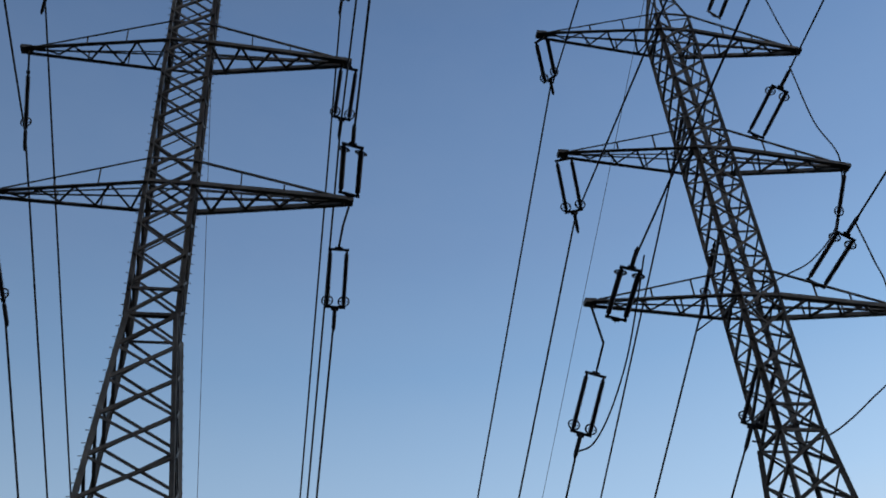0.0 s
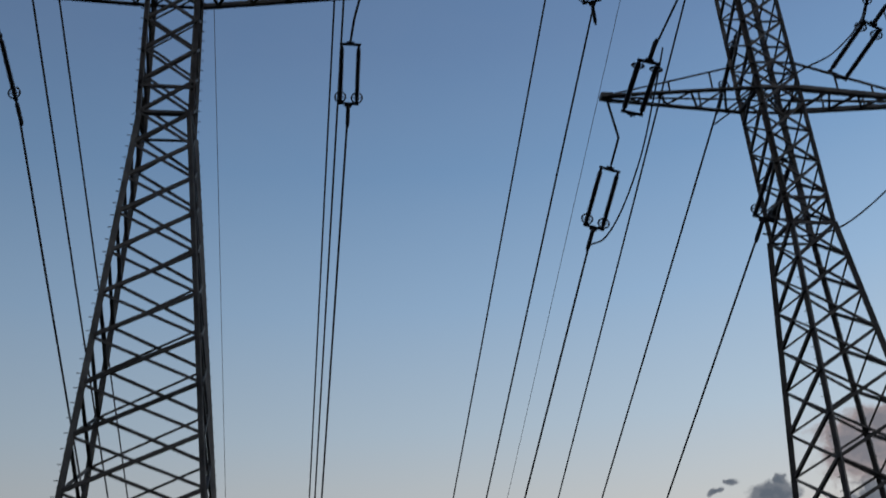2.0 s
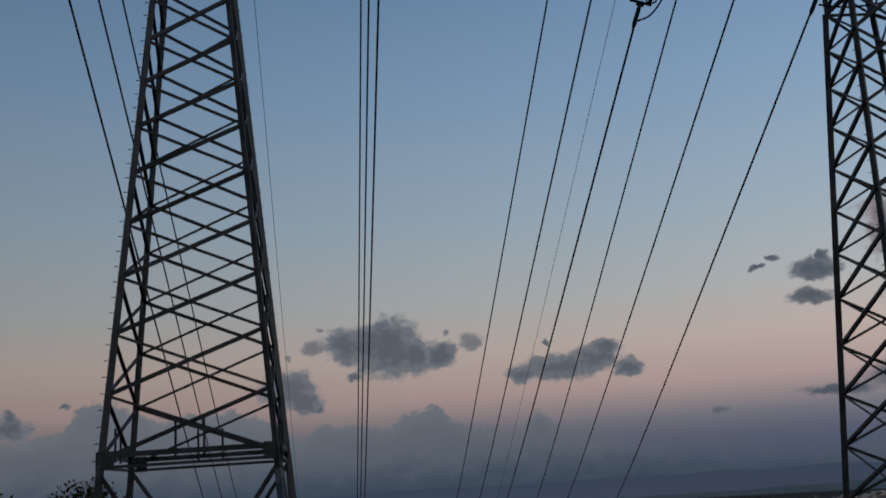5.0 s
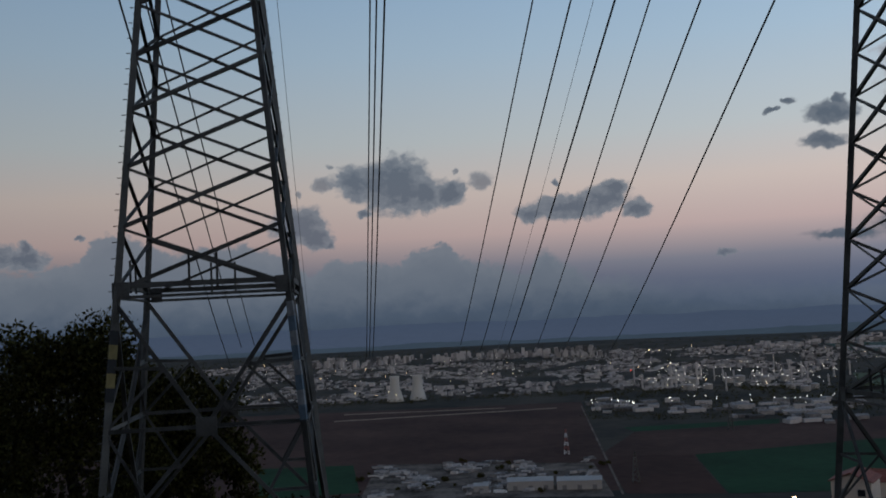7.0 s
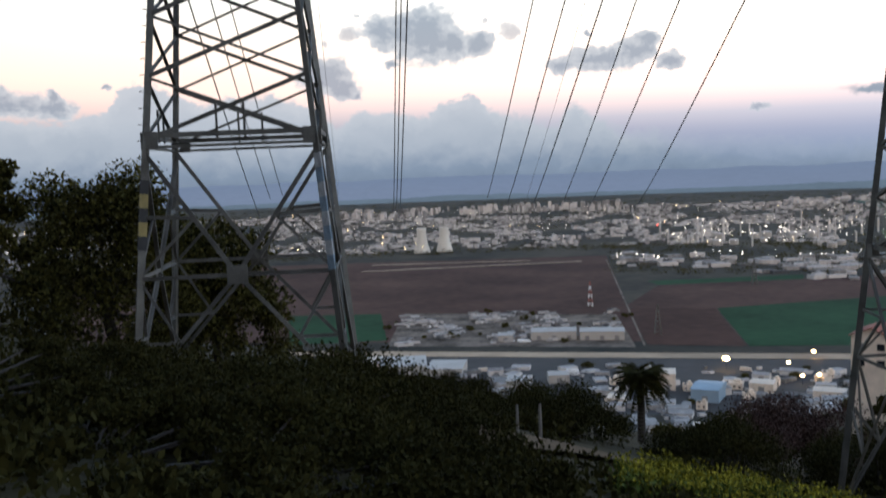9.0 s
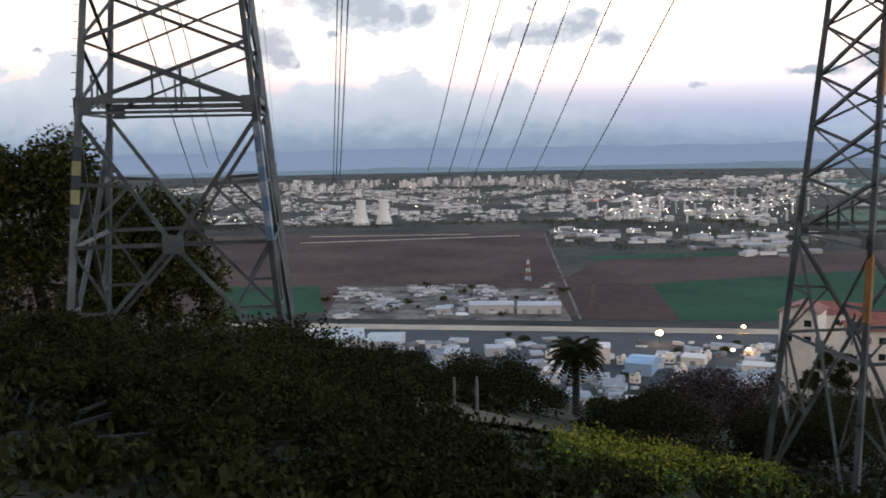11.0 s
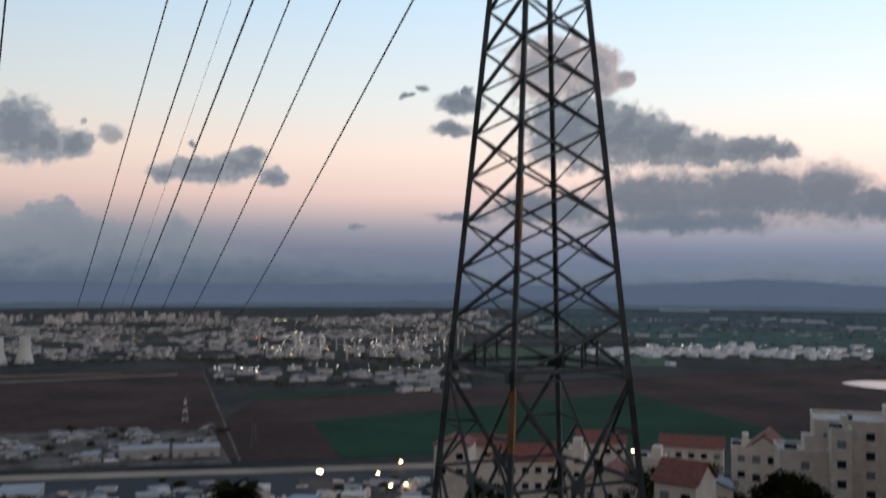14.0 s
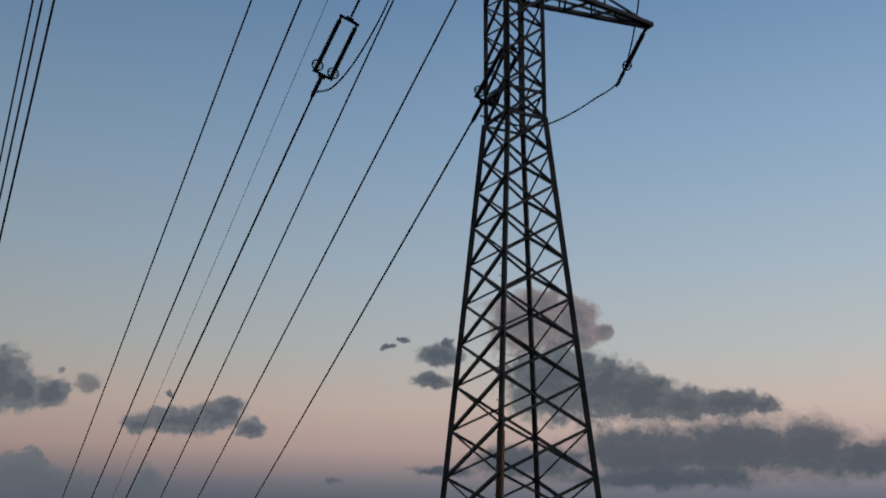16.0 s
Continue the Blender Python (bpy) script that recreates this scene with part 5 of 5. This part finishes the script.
def boxes(name, count, place, label, category, mats, lift=0.0):
    """Many small plain buildings in one mesh."""
    verts, faces, which = [], [], []
    for i in range(count):
        (x, y), w, d, h, a = place()
        z = ground(x, y) + lift - 0.5
        c, s = math.cos(a), math.sin(a)
        k = len(verts)
        for zz in (z, z + h):
            for px, py in ((-w, -d), (w, -d), (w, d), (-w, d)):
                verts.append((x + (px * c - py * s) / 2, y + (px * s + py * c) / 2, zz))
        faces += [(k, k + 1, k + 5, k + 4), (k + 1, k + 2, k + 6, k + 5), (k + 2, k + 3, k + 7, k + 6), (k + 3, k, k + 4, k + 7), (k + 4, k + 5, k + 6, k + 7)]
        which += [0, 0, 0, 0, 1]
    ob = mesh_object(name, verts, faces, mats[0])
    ob.data.materials.append(mats[1])
    ob.data.polygons.foreach_set("material_index", which)
    return tagged(ob, label, category, kind="stuff")


def polar(az, r):
    return r * math.sin(radians(az)), r * math.cos(radians(az))


def town_place():
    while True:
        az = rng.uniform(-36, 24) if rng.random() < 0.86 else rng.uniform(24, 52)
        r = 1740 + 1560 * rng.random() ** 0.9
        if az > 18.5 and r < 2450:
            continue
        if az > 24 and rng.random() < 0.8:
            continue
        if noise.noise((az * 0.35, r * 0.004, 1)) > -0.12:
            break
    tall = rng.random()
    far = r > 2900 and -12 < az < 6
    h = rng.uniform(12, 24) if far and tall > 0.7 else (rng.uniform(6, 10) if tall > 0.92 else rng.uniform(2.0, 4.2))
    return polar(az, r), rng.uniform(4, 13) + (20 if tall < 0.06 else 0), rng.uniform(5, 11), h, 0.25 * round(3 * noise.noise((az * 0.2, r * 0.002, 9))) + rng.normal() * 0.12


boxes("city_buildings", 8200, town_place, "crowded pale town blocks spread across the plain", "city", (CITY, ROOFS))


def village_place():
    az = rng.uniform(26, 42)
    r = 1960 + 2 * (az - 32) ** 1 * 4 + 75 * rng.normal()
    return polar(az, r), rng.uniform(7, 22), rng.uniform(8, 16), rng.uniform(4, 8) + (7 if 34.6 < az < 36 else 0), rng.uniform(-0.4, 0.4)


boxes("village_buildings", 150, village_place, "white village houses behind a ploughed field", "village", (WHITEPAINT, WHITEMETAL))


def ridge_place():
    az = 12.8 + 8.2 * rng.random() ** 0.8
    return polar(az, 2900 + 80 * (az - 13) + 110 * rng.normal()), rng.uniform(8, 22), rng.uniform(8, 16), rng.uniform(5, 14), rng.uniform(-0.4, 0.4)


boxes("suburb_buildings", 130, ridge_place, "pale far suburb on rising ground", "suburb", (CITY, CITY))


def greenhouse(az, dist, length, depth):
    """A long low tunnel house."""
    thing = new("greenhouse")
    thing.matrix_basis = Matrix.Translation(spot(az, dist, 0.6)) @ turned(az)
    tagged(thing, "long low white greenhouse on the far plain", "greenhouse", "greenhouses on the plain")
    bm = bmesh.new()
    prof = [(-1, 0), (-0.9, 3), (-0.5, 5), (0, 5.8), (0.5, 5), (0.9, 3), (1, 0)]
    ends = [[bm.verts.new((s * length / 2, y * depth / 2, z)) for y, z in prof] for s in (-1, 1)]
    for k in range(len(prof) - 1):
        bm.faces.new((ends[0][k], ends[0][k + 1], ends[1][k + 1], ends[1][k]))
    bm.faces.new(ends[0])
    bm.faces.new(ends[1][::-1])
    bmesh.ops.recalc_face_normals(bm, faces=bm.faces)
    part("cover", bm, WHITEMETAL, thing)


for az, dist, length, depth in ((31.6, 4150, 110, 40), (33.0, 4120, 90, 40), (38.0, 3380, 70, 60), (39.2, 3330, 60, 60), (34.1, 3400, 60, 30), (36.8, 3480, 50, 40),
                                (29.9, 2420, 36, 24), (31.2, 2400, 30, 20), (32.4, 2430, 44, 22), (22.2, 2120, 50, 30), (24.6, 2700, 60, 40), (41.5, 3000, 80, 40), (20.6, 2900, 60, 40), (44.5, 2500, 60, 30)):
    greenhouse(az, dist, length, depth)


def works_place():
    az, r = rng.uniform(5.0, 20.0), rng.uniform(1240, 1500)
    if r < 1500 - (az - 4) * 22:
        r += 160
    return polar(az, r), rng.uniform(8, 30), rng.uniform(8, 18), rng.uniform(2.5, 6.5), rng.uniform(-0.3, 0.3)


boxes("works_buildings", 90, works_place, "low industrial sheds between the fields", "sheds", (CITY, ROOFS), 0.6)


def yard_place():
    while True:
        az, r = rng.uniform(-7.6, 5.2), rng.uniform(815, 985)
        if noise.noise((az * 0.45, r * 0.012, 3)) > 0.02:
            break
    return polar(az, r), rng.uniform(1.5, 11), rng.uniform(1.5, 5), rng.uniform(0.6, 2.6), rng.uniform(-0.4, 0.4)


boxes("yard_stores", 420, yard_place, "stacks, skips and small stores in the works yard", "stores", (CITY, ROOFS), 0.9)


def foot_place():
    while True:
        az, r = rng.uniform(-12, 22), rng.uniform(430, 715)
        if noise.noise((az * 0.5, r * 0.01, 6)) > -0.05:
            break
    small = rng.random() < 0.6
    return polar(az, r), rng.uniform(2, 6) if small else rng.uniform(5, 15), rng.uniform(2, 4) if small else rng.uniform(4, 11), rng.uniform(1.4, 2.4) if small else rng.uniform(2, 4.2), rng.uniform(-0.4, 0.9)


boxes("roadside_buildings", 420, foot_place, "jumble of small pale workshops and parked lorries by the road", "workshops", (CITY, ROOFS))


def far_trees():
    centres, radii = [], []
    while len(centres) < 4200:
        k = rng.random()
        if k < 0.78:
            az, r = rng.uniform(-36, 50), rng.uniform(1700, 3900)
        elif k < 0.9:
            az, r = rng.uniform(4.8, 21), rng.uniform(1290, 1680)
        else:
            az, r = rng.uniform(-16, 26), rng.uniform(1670, 1735)
        p = spot(az, r)
        s = 1.8 + 2.0 * rng.random() + r * 0.0007
        centres.append((p.x, p.y, p.z + s * 0.5))
        radii.append((s * 1.5, s * 1.2, s))
    ob = leaf_cloud("far_trees", centres, radii, 105000, 2.0, LEAFTREE, shell=0.6)
    tagged(ob, "dark trees scattered through the town and along field edges", "trees", kind="stuff")
    centres, radii = [], []
    while len(centres) < 420:
        k = rng.random()
        az, r = (rng.uniform(-16, 24), rng.uniform(300, 740)) if k < 0.75 else (rng.uniform(-8.5, 6.2), rng.uniform(812, 1000))
        if noise.noise((az * 0.4, r * 0.012, 12)) < -0.05:
            continue
        p = spot(az, r)
        s = 1.3 + 1.5 * rng.random()
        for j in range(4):
            centres.append((p.x + rng.normal() * s * 0.6, p.y + rng.normal() * s * 0.5, p.z + s * (0.6 + 0.5 * rng.random())))
            radii.append((s * 0.8, s * 0.8, s * 0.7))
    ob = leaf_cloud("roadside_trees", centres, radii, 75000, 0.7, LEAFTREE, shell=0.7)
    tagged(ob, "dark bushy trees between workshops and round a yard", "trees", kind="stuff")


far_trees()


def cooling_tower(az, dist):
    base = spot(az, dist, -0.3)
    prof = []
    for i in range(15):
        u = i / 14
        prof.append((math.sqrt(8.2 ** 2 + ((u - 0.80) * 16.5) ** 2), 44 * u))
    bm = bmesh.new()
    lathe(bm, prof + [(prof[-1][0] - 0.8, 44.0), (prof[-1][0] - 1.4, 38.0)], Matrix(), 40)
    for f in bm.faces:
        f.smooth = len(f.verts) == 4
    ob = part("cooling_tower", bm, CONCRETE)
    ob.matrix_basis = Matrix.Translation(base)
    tagged(ob, "pale concrete hyperbolic cooling tower on the plain", "cooling tower", "cooling towers")


cooling_tower(-6.02, 1725)
cooling_tower(-4.70, 1735)


def column(az, dist, radius, height, mat, label, name):
    base = spot(az, dist, -0.3)
    bm = bmesh.new()
    lathe(bm, [(radius * 1.15, 0), (radius * 1.1, height * 0.2), (radius, height * 0.22), (radius, height * 0.94), (radius * 0.6, height)], Matrix(), 12)
    for k in range(3):
        z = height * (0.3 + 0.25 * k)
        lathe(bm, [(radius * 1.35, z), (radius * 1.35, z + 0.6)], Matrix(), 12)
    ob = part(name, bm, mat)
    ob.matrix_basis = Matrix.Translation(base)
    tagged(ob, label, name.replace("_", " "), "refinery plant")


for i in range(22):
    az = 7.5 + 10.5 * rng.random() + (2.0 if i % 3 == 0 else 0)
    column(az, rng.uniform(1660, 2050), rng.uniform(1.0, 2.2), rng.uniform(18, 44), CITY, "slim steel refinery column with platforms", "refinery_column")
for i in range(16):
    az, r = 8 + 9.5 * rng.random(), rng.uniform(1650, 1900)
    rad = rng.uniform(5, 10)
    base = spot(az, r, -0.3)
    bm = bmesh.new()
    lathe(bm, [(rad, 0), (rad, rad * 1.1), (rad * 0.5, rad * 1.25), (0.1, rad * 1.3)], Matrix(), 20)
    ob = part("storage_tank", bm, WHITEMETAL)
    ob.matrix_basis = Matrix.Translation(base)
    tagged(ob, "white round storage tank in a refinery", "storage tank", "refinery plant")


def lights(name, count, place, mat, label, size):
    verts, faces = [], []
    for i in range(count):
        x, y, lift, k = place()
        z = ground(x, y) + lift
        r = math.hypot(x, y) / 1732 * size * k
        n = len(verts)
        verts += [(x - r, y, z), (x + r, y, z), (x, y - r, z), (x, y + r, z), (x, y, z - r), (x, y, z + r)]
        for a, b in ((0, 2), (2, 1), (1, 3), (3, 0)):
            faces += [(n + a, n + b, n + 5), (n + b, n + a, n + 4)]
    tagged(mesh_object(name, verts, faces, mat), label, "lights", kind="stuff")


def town_light():
    az = rng.uniform(-34, 21)
    return (*polar(az, 1680 + 1500 * rng.random() ** 1.4), rng.uniform(6, 14), 0.5 + 0.5 * rng.random())


def plant_light():
    az = 8 + 11 * rng.random()
    return (*polar(az, 1650 + 330 * rng.random()), rng.uniform(6, 38), 0.6 + 0.7 * rng.random())


def row_light():
    az = rng.uniform(5, 20)
    return (*polar(az, 1480 + 60 * rng.normal() * 0.4), rng.uniform(5, 12), 0.7 + 0.5 * rng.random())


lights("town_lights", 380, town_light, LAMP_WHITE, "scattered lit lamps across the town", 0.5)
lights("town_lamps", 90, town_light, LAMP_WARM, "scattered orange lamps across the town", 0.65)
lights("refinery_lights", 90, plant_light, LAMP_WHITE, "bright lamps among the refinery columns", 0.75)
lights("works_lights", 40, row_light, LAMP_WHITE, "row of lamps in front of industrial sheds", 0.8)
lights("east_lights", 60, lambda: (*polar(rng.uniform(29, 42), 2030 + 60 * rng.normal()), 7, 0.6 + 0.6 * rng.random()), LAMP_WHITE, "lamps of a distant village", 0.7)
lights("beacon_lights", 3, lambda: (*polar(7.63, 2000 + 3 * rng.random()), 18, 0.9), LAMP_RED, "red warning beacon over the plant", 1.0)


def mast(az, dist, height, width, label, striped=True):
    """A small far lattice mast in red and white bands."""
    base = spot(az, dist, -0.3)
    thing = new("lattice_mast")
    thing.matrix_basis = Matrix.Translation(base)
    tagged(thing, label, "mast", "far masts")
    n = 6
    for i in range(n):
        bm = bmesh.new()
        u0, u1 = i / n, (i + 1) / n
        w0, w1 = width * (1 - 0.85 * u0), width * (1 - 0.85 * u1)
        for sx, sy in ((-1, -1), (1, -1), (1, 1), (-1, 1)):
            limb(bm, (sx * w0, sy * w0, height * u0), (sx * w1, sy * w1, height * u1), 0.3, 0.3, 4, 1)
            limb(bm, (sx * w0, sy * w0, height * u0), (sy * w1, -sx * w1, height * u1), 0.22, 0.22, 4, 1)
        part("section", bm, (REDPAINT if i % 2 else WHITEPAINT) if striped else STEEL, thing)["kind"] = "stuff"


mast(3.72, 1020, 26, 2.6, "far red and white lattice mast beside a field")
mast(7.55, 850, 26, 3.0, "far grey lattice mast at a field's edge", False)
mast(12.9, 1180, 30, 3.2, "far grey lattice mast at a field's edge", False)


# ---- parked and passing vehicles ----
def lorry(az, dist, twist, length, mat, label, name="lorry"):
    base = spot(az, dist, 0.6)
    thing = new(name)
    thing.matrix_basis = Matrix.Translation(base) @ turned(az + twist)
    tagged(thing, label, name, "vehicles on the plain")
    bm = bmesh.new()
    block(bm, (-length / 2, -1.1, 0.9), (length / 2 - 2.3, 1.1, 3.2 if name == "lorry" else 1.5))
    part("body", bm, mat, thing)
    bm = bmesh.new()
    v = box_mesh(bm, (length / 2 - 1.05, 0, 1.7 if name == "lorry" else 1.3), (2.0, 2.1, 1.9 if name == "lorry" else 1.1))
    for q in v:
        if q.co.z > 1.5 and q.co.x > length / 2 - 1.0:
            q.co.x -= 0.5
    part("cab", bm, mat, thing)
    for x in (-length / 2 + 1.0, length / 2 - 1.4):
        for y in (-1.0, 1.0):
            bm = bmesh.new()
            bmesh.ops.create_cone(bm, cap_ends=True, segments=12, radius1=0.5, radius2=0.5, depth=0.3, matrix=Matrix.Translation((x, y, 0.5)) @ Matrix.Rotation(radians(90), 4, "X"))
            part("wheel", bm, FITTING, thing)


for az, dist, twist, length, white in ((16.9, 470, 70, 7, True), (2.6, 690, 5, 9, True), (-2.6, 700, -8, 9, False), (7.0, 700, 3, 8, True), (-0.2, 812, 4, 11, True), (12.4, 700, 12, 8, False)):
    lorry(az, dist, twist, length, WHITEPAINT if white else STONE, "white box lorry parked among workshops" if white else "grey box lorry parked among workshops")
